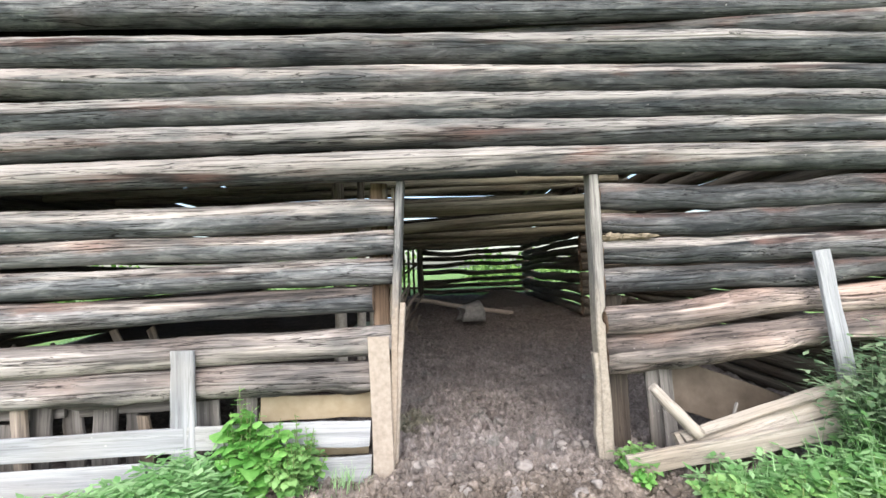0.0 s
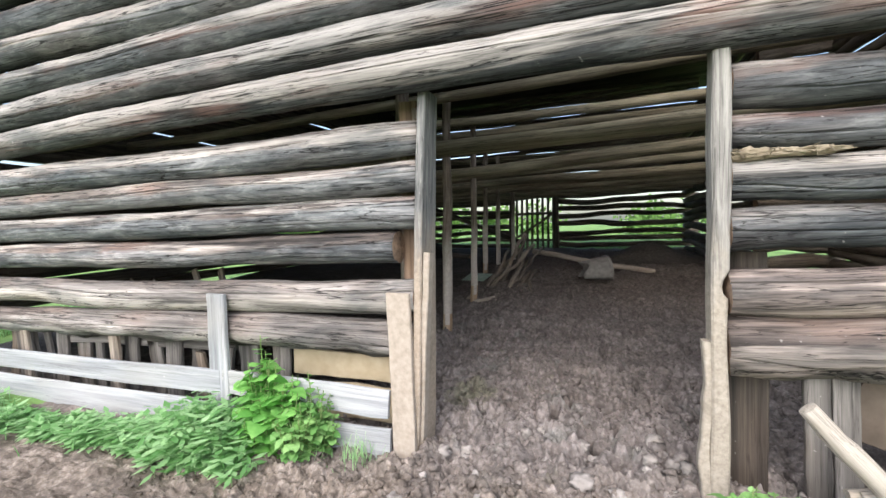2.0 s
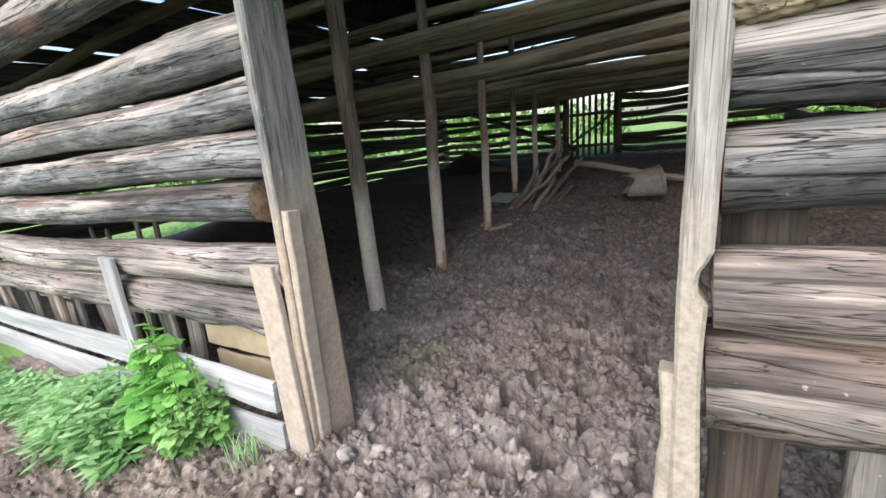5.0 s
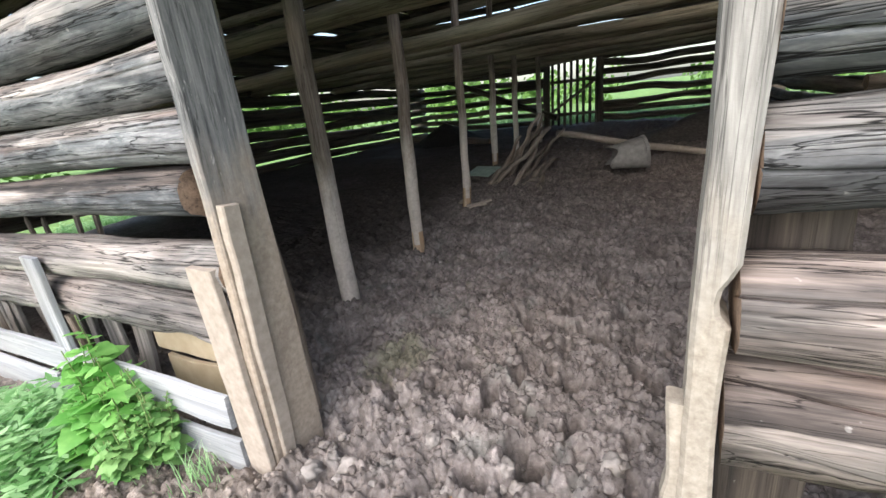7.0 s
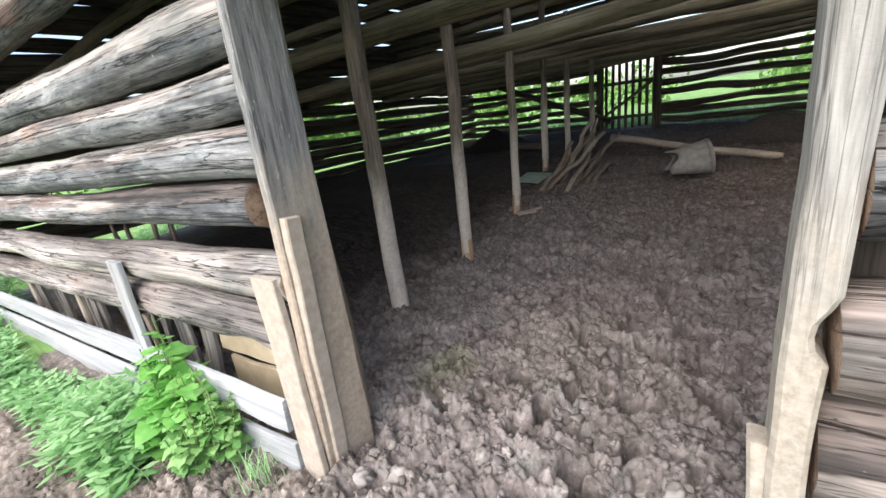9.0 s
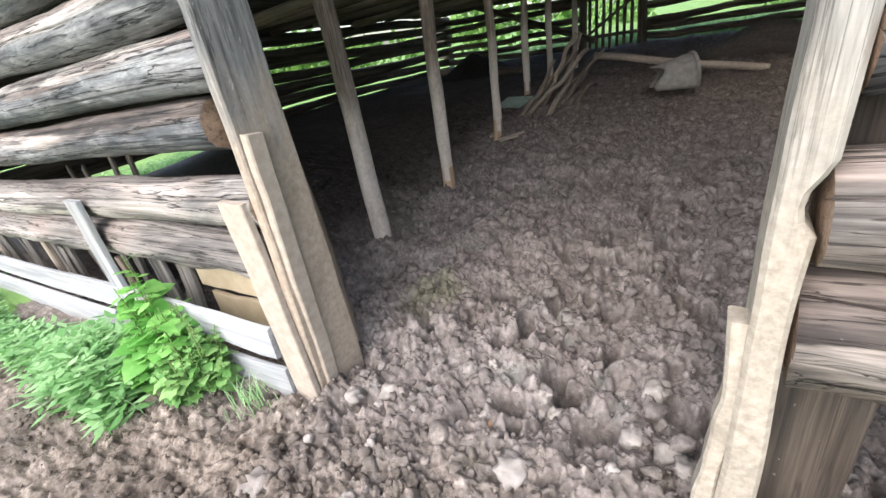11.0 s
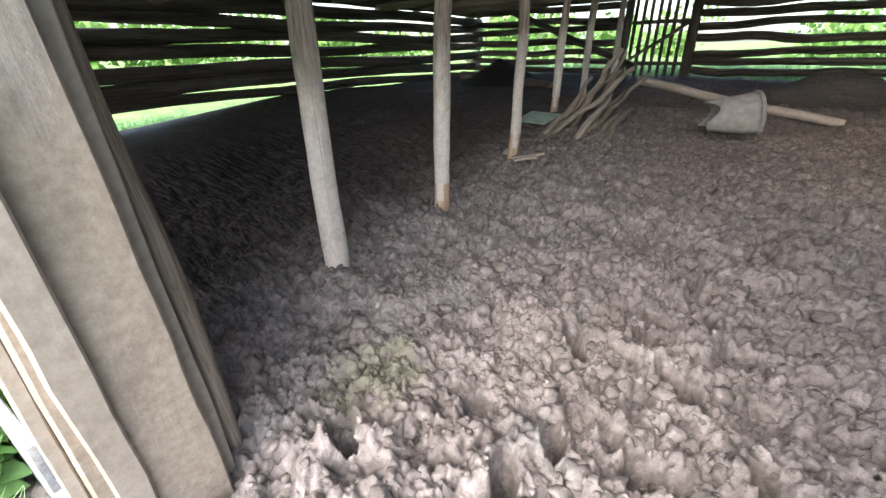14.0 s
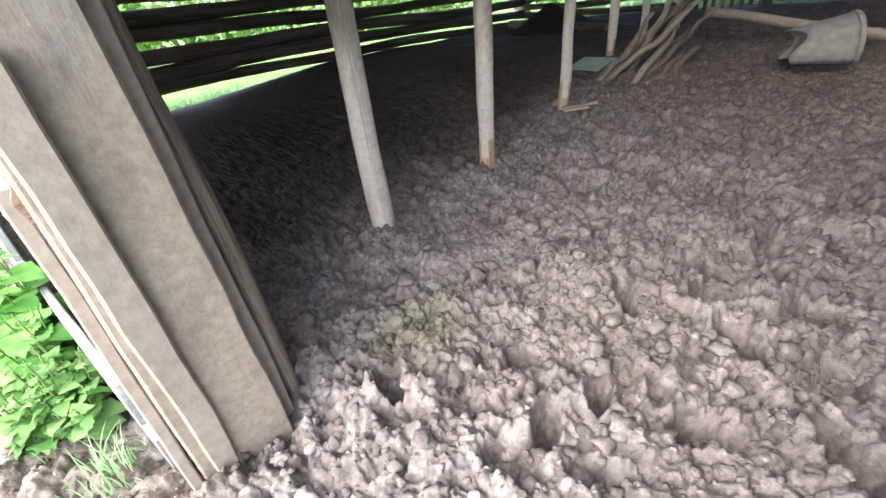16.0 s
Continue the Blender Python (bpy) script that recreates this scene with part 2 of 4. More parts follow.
    l.new(wv.outputs["Color"], push.inputs[0])
    l.new(vec, push.inputs[2])
    for size, lo, hi in ((9.0, 0.84, 1.16), (23.0, 0.84, 1.14), (52.0, 0.88, 1.1)):
        cell = n.new("ShaderNodeTexVoronoi")
        cell.inputs["Scale"].default_value = size
        l.new(push.outputs[0], cell.inputs["Vector"])
        sc = n.new("ShaderNodeSeparateColor")
        l.new(cell.outputs["Color"], sc.inputs[0])
        col = mixed(n, l, 1.0, col, ramp(n, l, sc.outputs[0], [(0.0, grey(lo)), (1.0, (hi, hi, hi * 1.01))]), "MULTIPLY")
    p = n["Principled BSDF"]
    l.new(col, p.inputs["Base Color"])
    l.new(ramp(n, l, wet, [(0.33, grey(0.68)), (0.55, grey(0.95))]), p.inputs["Roughness"])
    p.inputs["Specular IOR Level"].default_value = 0.3
    hs = n.new("ShaderNodeMath")
    hs.operation = "MULTIPLY_ADD"
    hs.inputs[1].default_value = 0.2
    l.new(c, hs.inputs[0])
    l.new(b, hs.inputs[2])
    h2 = n.new("ShaderNodeMath")
    h2.operation = "MULTIPLY_ADD"
    h2.inputs[1].default_value = 0.6
    l.new(noise_tex(n, l, vec, 58, 4, 0.7, 0.4), h2.inputs[0])
    l.new(hs.outputs[0], h2.inputs[2])
    bumped(n, l, h2.outputs[0], 0.9, 0.011)
    return m


def plain(name, lo, hi, scale=8.0, rough=0.8, detail=4, bump=0.3, translucent=0.0, per_object=0.0, island=False):
    m, n, l = shader(name)
    vec = coords(n, l, (1, 1, 1))
    vec, rnd = shifted(n, l, vec)
    f = noise_tex(n, l, vec, scale, detail, 0.6)
    if island:
        geo = n.new("ShaderNodeNewGeometry")
        rnd = geo.outputs["Random Per Island"]
    ad = n.new("ShaderNodeMath")
    ad.operation = "MULTIPLY_ADD"
    ad.inputs[1].default_value = per_object
    l.new(rnd, ad.inputs[0])
    l.new(f, ad.inputs[2])
    sb = n.new("ShaderNodeMath")
    sb.operation = "SUBTRACT"
    sb.inputs[1].default_value = per_object * 0.5
    l.new(ad.outputs[0], sb.inputs[0])
    col = ramp(n, l, sb.outputs[0], [(0.3, lo), (0.7, hi)])
    p = n["Principled BSDF"]
    l.new(col, p.inputs["Base Color"])
    p.inputs["Roughness"].default_value = rough
    p.inputs["Specular IOR Level"].default_value = 0.3
    if bump:
        bumped(n, l, f, bump, 0.01)
    if translucent:
        tr = n.new("ShaderNodeBsdfTranslucent")
        l.new(col, tr.inputs[0])
        mx = n.new("ShaderNodeMixShader")
        mx.inputs[0].default_value = translucent
        l.new(p.outputs[0], mx.inputs[1])
        l.new(tr.outputs[0], mx.inputs[2])
        l.new(mx.outputs[0], n["Material Output"].inputs[0])
    return m


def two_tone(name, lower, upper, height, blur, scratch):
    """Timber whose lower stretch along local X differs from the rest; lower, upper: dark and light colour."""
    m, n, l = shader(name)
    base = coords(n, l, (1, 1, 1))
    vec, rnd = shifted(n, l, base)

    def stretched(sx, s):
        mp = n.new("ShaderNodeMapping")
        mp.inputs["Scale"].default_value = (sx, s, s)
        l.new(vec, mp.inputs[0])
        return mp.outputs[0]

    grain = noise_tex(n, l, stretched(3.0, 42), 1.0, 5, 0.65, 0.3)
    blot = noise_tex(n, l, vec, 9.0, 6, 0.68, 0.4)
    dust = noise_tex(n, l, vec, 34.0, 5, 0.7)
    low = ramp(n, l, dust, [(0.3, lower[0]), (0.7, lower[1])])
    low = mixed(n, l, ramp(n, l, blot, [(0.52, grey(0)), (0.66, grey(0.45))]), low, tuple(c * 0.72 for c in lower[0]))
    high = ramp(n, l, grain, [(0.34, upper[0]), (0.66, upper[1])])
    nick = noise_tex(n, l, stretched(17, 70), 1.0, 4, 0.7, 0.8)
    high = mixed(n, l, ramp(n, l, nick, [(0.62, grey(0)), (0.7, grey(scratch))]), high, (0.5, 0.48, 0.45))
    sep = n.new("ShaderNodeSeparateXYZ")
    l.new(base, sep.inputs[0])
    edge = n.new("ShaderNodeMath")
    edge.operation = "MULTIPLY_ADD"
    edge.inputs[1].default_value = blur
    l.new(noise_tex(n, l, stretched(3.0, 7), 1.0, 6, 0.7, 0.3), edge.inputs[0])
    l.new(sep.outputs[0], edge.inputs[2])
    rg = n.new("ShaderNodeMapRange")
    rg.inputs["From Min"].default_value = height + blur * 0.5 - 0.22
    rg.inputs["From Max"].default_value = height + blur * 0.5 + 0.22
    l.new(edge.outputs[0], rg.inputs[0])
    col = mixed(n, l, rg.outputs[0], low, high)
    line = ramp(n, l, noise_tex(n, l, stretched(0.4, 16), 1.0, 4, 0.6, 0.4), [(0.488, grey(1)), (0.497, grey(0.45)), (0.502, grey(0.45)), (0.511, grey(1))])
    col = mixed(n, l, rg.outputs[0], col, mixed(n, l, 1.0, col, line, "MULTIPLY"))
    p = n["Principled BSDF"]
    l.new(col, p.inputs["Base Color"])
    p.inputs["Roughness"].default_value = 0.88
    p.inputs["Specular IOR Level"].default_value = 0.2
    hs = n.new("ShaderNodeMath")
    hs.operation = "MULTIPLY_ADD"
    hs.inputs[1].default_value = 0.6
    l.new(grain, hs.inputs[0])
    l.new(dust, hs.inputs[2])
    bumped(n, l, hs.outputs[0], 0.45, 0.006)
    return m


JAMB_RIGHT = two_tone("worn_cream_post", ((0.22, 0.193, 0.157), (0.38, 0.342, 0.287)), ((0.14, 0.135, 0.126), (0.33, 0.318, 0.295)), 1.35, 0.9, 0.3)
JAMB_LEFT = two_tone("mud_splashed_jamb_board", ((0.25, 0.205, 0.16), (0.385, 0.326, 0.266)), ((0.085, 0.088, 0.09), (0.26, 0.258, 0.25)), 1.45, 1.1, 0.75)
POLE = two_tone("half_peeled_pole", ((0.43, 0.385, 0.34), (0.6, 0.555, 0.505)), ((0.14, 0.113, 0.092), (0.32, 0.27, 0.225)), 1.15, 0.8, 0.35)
JAMB = plain("dusty_jamb_board", (0.275, 0.235, 0.194), (0.385, 0.335, 0.282), 26, 0.88, 6, 0.3)
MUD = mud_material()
DRY = plain("pale_dried_mud", (0.2, 0.18, 0.165), (0.34, 0.312, 0.29), 16, 0.95, 6, 0.6, 0.0, 0.25, True)
LEAF = plain("fresh_broad_leaf", (0.13, 0.36, 0.075), (0.28, 0.57, 0.16), 9, 0.45, 3, 0.2, 0.42, 0.45)
LEAF_DARK = plain("dull_green_leaf", (0.12, 0.28, 0.075), (0.26, 0.45, 0.16), 9, 0.55, 3, 0.2, 0.3, 0.5)
GRASS = plain("meadow_grass_blade", (0.16, 0.35, 0.12), (0.4, 0.62, 0.32), 3, 0.5, 2, 0, 0.45, 0.6, True)
GRASS_PALE = plain("silvery_grass_blade", (0.12, 0.22, 0.11), (0.28, 0.38, 0.23), 3, 0.55, 2, 0, 0.35, 0.6, True)
STEM = plain("green_stem", (0.1, 0.17, 0.05), (0.2, 0.27, 0.1), 12, 0.6)
MEADOW = plain("meadow_ground", (0.09, 0.18, 0.045), (0.22, 0.35, 0.11), 1.5, 0.9, 6, 0.5)
FOLIAGE = plain("far_foliage", (0.07, 0.15, 0.03), (0.18, 0.32, 0.08), 1.0, 0.7, 4, 0, 0.3, 0.5, True)
BARK = plain("tree_bark", (0.07, 0.055, 0.045), (0.16, 0.13, 0.1), 10, 0.9)
STRAW = plain("dry_straw", (0.17, 0.14, 0.095), (0.3, 0.255, 0.185), 6, 0.8, 2, 0, 0, 0.4)
PAIL = plain("dull_grey_pail", (0.17, 0.163, 0.155), (0.28, 0.27, 0.255), 14, 0.6, 4, 0.1)
SHEET = plain("pale_green_scrap", (0.2, 0.28, 0.23), (0.34, 0.42, 0.36), 12, 0.6)
HEAP = plain("old_litter", (0.045, 0.04, 0.036), (0.11, 0.1, 0.09), 18, 0.95, 6, 0.8)
DARK_HOLE = plain("near_black_heap", (0.012, 0.011, 0.01), (0.03, 0.027, 0.024), 16, 0.8, 5, 0.5)
ROOFING = wood("near_black_board", (0.02, 0.018, 0.016), (0.05, 0.042, 0.035), (0.09, 0.075, 0.06), (0.06, 0.04, 0.03), 0.4, 0.3)
PETAL = plain("violet_petal", (0.16, 0.13, 0.32), (0.3, 0.25, 0.5), 20, 0.6)
CLAY = plain("yellowed_plank", (0.29, 0.235, 0.15), (0.4, 0.335, 0.235), 7, 0.85, 5, 0.2)
PANEL = plain("dark_brown_panel", (0.085, 0.068, 0.052), (0.15, 0.122, 0.095), 5, 0.85, 6, 0.3)
PEEL = plain("orange_scrap", (0.28, 0.15, 0.06), (0.4, 0.23, 0.11), 20, 0.6)


# ---------------------------------------------------------------- builders
def mesh_object(name, verts, faces, material, parent=None, label="", smooth=True):
    me = bpy.data.meshes.new(name)
    me.from_pydata(verts, [], faces)
    me.materials.append(material)
    if smooth:
        me.polygons.foreach_set("use_smooth", [True] * len(me.polygons))
    me.update()
    ob = new(name, me)
    if parent:
        ob.parent = parent
    if label:
        ob["label"] = label
    return ob


def part(name, bm, material, parent=None, label="", smooth=False):
    me = bpy.data.meshes.new(name)
    bmesh.ops.recalc_face_normals(bm, faces=bm.faces)
    bm.to_mesh(me)
    bm.free()
    me.materials.append(material)
    if smooth:
        me.polygons.foreach_set("use_smooth", [True] * len(me.polygons))
    ob = new(name, me)
    if parent:
        ob.parent = parent
    if label:
        ob["label"] = label
    return ob


def wobble(rng, count, span):
    """A smooth random curve over 0..1, as a function."""
    ph = [(rng.uniform(0.6, 1.6) * (k + 1), rng.uniform(0, 6.28), 1.0 / (k + 1)) for k in range(count)]
    return lambda u: span * sum(a * math.sin(6.28 * f * u + p) for f, p, a in ph) / 1.5


def along(p0, p1):
    """The matrix that lays local X from p0 to p1, with local Z kept upward."""
    p0, p1 = Vector(p0), Vector(p1)
    x = (p1 - p0).normalized()
    up = Vector((0, 0, 1)) if abs(x.z) < 0.95 else Vector((0, -1, 0))
    y = up.cross(x).normalized()
    z = x.cross(y)
    m = Matrix((x, y, z)).transposed().to_4x4()
    m.translation = p0
    return m, (p1 - p0).length


def log(name, p0, p1, r0, r1, seed, material, parent=None, label="", sag=0.0, sides=18, step=0.1, cracks=2, rough=0.06, crook=0.015, ragged=0.0):
    """A tapered, slightly crooked round log with drying cracks cut into it."""
    rng = random.Random(seed)
    m, length = along(p0, p1)
    rings = max(6, int(length / step))
    cy, cz = wobble(rng, 3, crook), wobble(rng, 3, crook)
    swell = wobble(rng, 4, 0.06)
    cut = []
    for k in range(cracks):
        a = (rng.uniform(2.1, 2.75), rng.uniform(2.9, 3.7), rng.uniform(1.5, 2.0))[k % 3]
        cut.append((a, wobble(rng, 3, 0.2), wobble(rng, 3, 1.0), rng.uniform(0.35, 0.55) if k == 0 else rng.uniform(0.08, 0.2)))
    angles = [(2 * math.pi * k / sides, None) for k in range(sides)]
    for k, (a, _, _, _) in enumerate(cut):
        a = a % (2 * math.pi)
        angles = [g for g in angles if abs(((g[0] - a + math.pi) % (2 * math.pi)) - math.pi) > 0.13 or g[1] is not None]
        angles += [(a - 0.09, None), (a - 0.025, None), (a, k), (a + 0.06, None), (a + 0.12, None)]
    angles.sort(key=lambda g: g[0])
    n = len(angles)
    verts, faces = [], []
    turn = wobble(rng, 2, 0.12)
    for i in range(rings + 1):
        u = i / rings
        r = (r0 + (r1 - r0) * u) * (1 + swell(u))
        oz = cz(u) + sag * (4 * u * (1 - u))
        oy = cy(u)
        tw = turn(u) + (cut[0][1](u) if cut else 0)
        for a, k in angles:
            rr = r
            q = noise.noise((u * length * 1.6 + seed * 3.1, math.cos(a) * 1.4, math.sin(a) * 1.4 + seed))
            q2 = noise.noise((u * length * 6.0 + seed * 1.7, math.cos(a) * 4.5, math.sin(a) * 4.5 - seed))
            rr *= 1 + rough * q + rough * 0.55 * q2
            if ragged and math.sin(a) < 0.1:
                rr *= 1 + ragged * noise.noise((u * length * 3.5 + seed, math.cos(a) * 3, 5.0)) * (0.2 - math.sin(a))
            if k is not None:
                rr *= 1 - cut[k][3] * max(0.0, min(1.0, 0.55 + cut[k][2](u) * 0.9))
            verts.append((u * length, math.cos(a + tw) * rr + oy, math.sin(a + tw) * rr + oz))
    for i in range(rings):
        b = i * n
        for k in range(n):
            k2 = (k + 1) % n
            faces.append((b + k, b + k2, b + n + k2, b + n + k))
    for end, i in ((0, 0), (1, rings)):
        c = len(verts)
        ring = range(i * n, i * n + n)
        cen = sum((Vector(verts[v]) for v in ring), Vector()) / n
        verts.append((cen.x + (0.006 if end else -0.006), cen.y, cen.z))
        for k in range(n):
            v0, v1 = i * n + k, i * n + (k + 1) % n
            faces.append((v0, c, v1) if end == 0 else (v1, c, v0))
    ob = mesh_object(name, verts, faces, material, parent, label)
    ob.matrix_basis = m
    ob.data.materials.append(LOG_END if material in (LOG, LOG_HIGH, LOG_LOW, INNER) else material)
    for f in ob.data.polygons[-2 * n:]:
        f.material_index = 1
        f.use_smooth = False
    return ob


def board(name, p0, p1, width, thick, seed, material, parent=None, label="", face=None, notch=None, step=0.12, warp=0.004, taper=1.0, chip=0.006):
    """A sawn board from p0 to p1; face is the direction of its broad side. notch: (where, depth, half length) cut into one edge."""
    rng = random.Random(seed)
    p0, p1 = Vector(p0), Vector(p1)
    x = (p1 - p0).normalized()
    f = Vector(face or (0, -1, 0))
    f = (f - x * f.dot(x)).normalized()
    w = f.cross(x).normalized()
    length = (p1 - p0).length
    rings = max(4, int(length / step))
    cw, cf = wobble(rng, 2, warp), wobble(rng, 2, warp)
    e1, e2 = wobble(rng, 6, chip), wobble(rng, 6, chip)
    bev = min(thick, width) * 0.14
    verts, faces = [], []
    for i in range(rings + 1):
        u = i / rings
        hw = width / 2 * (1 + (taper - 1) * u)
        a = -hw + e1(u) + cw(u)
        b = hw + e2(u) + cw(u)
        if notch:
            d = abs(u * length - notch[0]) / notch[2]
            if d < 1:
                a += notch[1] * math.sqrt(1 - d * d)
        t0, t1 = -thick / 2 + cf(u), thick / 2 + cf(u)
        end = rng.uniform(-0.006, 0.006) if i in (0, rings) else 0.0
        for wy, fz in ((a + bev, t0), (b - bev, t0), (b, t0 + bev), (b, t1 - bev), (b - bev, t1), (a + bev, t1), (a, t1 - bev), (a, t0 + bev)):
            verts.append((u * length + end * (1 if wy > 0 else -1), wy, fz))
    for i in range(rings):
        for k in range(8):
            k2 = (k + 1) % 8
            faces.append((i * 8 + k2, i * 8 + k, i * 8 + 8 + k, i * 8 + 8 + k2))
    faces.append(tuple(range(8)))
    faces.append(tuple(range(rings * 8 + 7, rings * 8 - 1, -1)))
    ob = mesh_object(name, verts, faces, material, parent, label, smooth=False)
    m = Matrix((x, w, f)).transposed().to_4x4()
    m.translation = p0
    ob.matrix_basis = m
    bm = bmesh.new()
    bm.from_mesh(ob.data)
    bmesh.ops.recalc_face_normals(bm, faces=bm.faces)
    bm.to_mesh(ob.data)
    bm.free()
    return ob


def group_at(name, place, label, category, kind="", group=""):
    ob = new(name)
    ob.location = place
    return tagged(ob, label, category, group, kind)


def piece(ob, parent):
    """Hangs ob, placed in the world, under parent without moving it."""
    ob.parent = parent
    ob.matrix_basis = Matrix.Translation(-Vector(parent.location)) @ ob.matrix_basis
    return ob


# ---------------------------------------------------------------- ground
def smooth_step(a, b, x):
    t = np.clip((x - a) / (b - a), 0, 1)
    return t * t * (3 - 2 * t)


def hash2(ix, iy, k):
    h = np.sin(ix * 127.1 + iy * 311.7 + k * 74.7) * 43758.5453
    return h - np.floor(h)


def value_noise(x, y, k):
    ix, iy = np.floor(x), np.floor(y)
    fx, fy = x - ix, y - iy
    fx, fy = fx * fx * (3 - 2 * fx), fy * fy * (3 - 2 * fy)
    a, b = hash2(ix, iy, k), hash2(ix + 1, iy, k)
    c, d = hash2(ix, iy + 1, k), hash2(ix + 1, iy + 1, k)
    return (a * (1 - fx) + b * fx) * (1 - fy) + (c * (1 - fx) + d * fx) * fy


def clods(x, y, size, k):
    """Rounded lumps with sharp creases between them, each of its own height."""
    wx = x + size * 0.45 * (value_noise(x / size * 1.3, y / size * 1.3, k + 5) - 0.5)
    wy = y + size * 0.45 * (value_noise(x / size * 1.3, y / size * 1.3, k + 9) - 0.5)
    px, py = wx / size, wy / size
    ix, iy = np.floor(px), np.floor(py)
    best = np.full(x.shape, 9.0)
    second = np.full(x.shape, 9.0)
    high = np.zeros(x.shape)
    for dx in (-1, 0, 1):
        for dy in (-1, 0, 1):
            cx, cy = ix + dx, iy + dy
            ox, oy = cx + hash2(cx, cy, k), cy + hash2(cx, cy, k + 1)
            d = (ox - px) ** 2 + (oy - py) ** 2
            hh = hash2(cx, cy, k + 2)
            closer = d < best
            second = np.where(closer, best, np.minimum(second, d))
            high = np.where(closer, hh, high)
            best = np.where(closer, d, best)
    edge = np.sqrt(second) - np.sqrt(best)
    return np.minimum(edge * 2.0, 1.0) ** 0.65 * (0.4 + 0.6 * high) * (1.1 - 0.35 * np.minimum(best, 1.0))


def lumps(x, y, size, k):
    """Crumbled clods: overlapping half balls of uneven size, with deep crevices between them."""
    wx, wy = x, y
    for f, a in ((1.7, 0.75), (4.3, 0.34), (9.0, 0.16)):
        wx = wx + size * a * (value_noise(x / size * f, y / size * f, k + 5) - 0.5)
        wy = wy + size * a * (value_noise(x / size * f, y / size * f, k + 9) - 0.5)
    px, py = wx / size, wy / size
    ix, iy = np.floor(px), np.floor(py)
    top = np.zeros(x.shape)
    for dx in (-1, 0, 1):
        for dy in (-1, 0, 1):
            cx, cy = ix + dx, iy + dy
            ox, oy = cx + hash2(cx, cy, k), cy + hash2(cx, cy, k + 1)
            hh = hash2(cx, cy, k + 2)
            st = 0.7 + 0.6 * hash2(cx, cy, k + 3)
            r2 = (0.42 + 0.4 * hh) ** 2
            d = ((ox - px) * st) ** 2 + ((oy - py) / st) ** 2
            top = np.maximum(top, np.sqrt(np.maximum(0.0, 1 - d / r2)) * (0.45 + 0.55 * hh))
    return top


def crumble(x, y, size, k):
    """Broken lumps pressed against each other: round backs, narrow deep creases, uneven heights."""
    wx, wy = x, y
    for f, a in ((0.9, 0.55), (2.3, 0.3), (5.1, 0.14)):
        wx = wx + size * a * (value_noise(x / size * f, y / size * f, k + 5) - 0.5)
        wy = wy + size * a * (value_noise(x / size * f, y / size * f, k + 9) - 0.5)
    px, py = wx / size, wy / size
    ix, iy = np.floor(px), np.floor(py)
    best = np.full(x.shape, 9.0)
    second = np.full(x.shape, 9.0)
    high = np.zeros(x.shape)
    lean = np.zeros(x.shape)
    for dx in (-1, 0, 1):
        for dy in (-1, 0, 1):
            cx, cy = ix + dx, iy + dy
            ox, oy = cx + hash2(cx, cy, k), cy + hash2(cx, cy, k + 1)
            d = (ox - px) ** 2 + (oy - py) ** 2
            a = hash2(cx, cy, k + 3) * 6.283
            closer = d < best
            second = np.where(closer, best, np.minimum(second, d))
            high = np.where(closer, hash2(cx, cy, k + 2), high)
            lean = np.where(closer, (px - ox) * np.cos(a) + (py - oy) * np.sin(a), lean)
            best = np.where(closer, d, best)
    edge = np.minimum((np.sqrt(second) - np.sqrt(best)) * 1.7, 1.0)
    return np.sqrt(np.maximum(0.0, 1 - (1 - edge) ** 2)) * (0.3 + 0.7 * high + 0.3 * lean)


# hoof slots: x, y, half width, depth, length over width, heading
HOLES = [(-0.19, 4.03, 0.05, 0.36, 1.2, 0.4),
         (0.36, 4.24, 0.045, 0.11, 2.2, 1.9),
         (0.79, 5.06, 0.06, 0.14, 2.0, 2.5),
         (1.02, 5.44, 0.06, 0.15, 1.6, 2.6),
         (0.44, 4.48, 0.045, 0.12, 1.8, 1.9),
         (1.16, 4.68, 0.07, 0.16, 1.8, 2.4),
         (0.74, 4.58, 0.045, 0.18, 1.4, 0.6),
         (0.31, 5.07, 0.045, 0.09, 2.2, 2.2),
         (1.59, 5.04, 0.08, 0.12, 1.8, 2.4),
         (0.76, 5.96, 0.06, 0.07, 1.4, 2.3),
         (1.74, 7.35, 0.08, 0.08, 1.4, 2.8),
         (0.84, 4.22, 0.06, 0.1, 1.8, 1.2),
         (0.7, 3.91, 0.06, 0.14, 1.8, 0.6),
         (0.61, 3.95, 0.05, 0.1, 1.5, 1.4),
         (0.54, 3.61, 0.03, 0.14, 1.2, 1.0)]
_gen = random.Random(61)
for _ in range(80):
    HOLES.append((_gen.uniform(-0.9, 2.3), 3.7 + 4.2 * _gen.random() ** 1.2, _gen.uniform(0.04, 0.065), _gen.uniform(0.03, 0.09), _gen.uniform(1.0, 2.0), _gen.uniform(0, 3.14)))


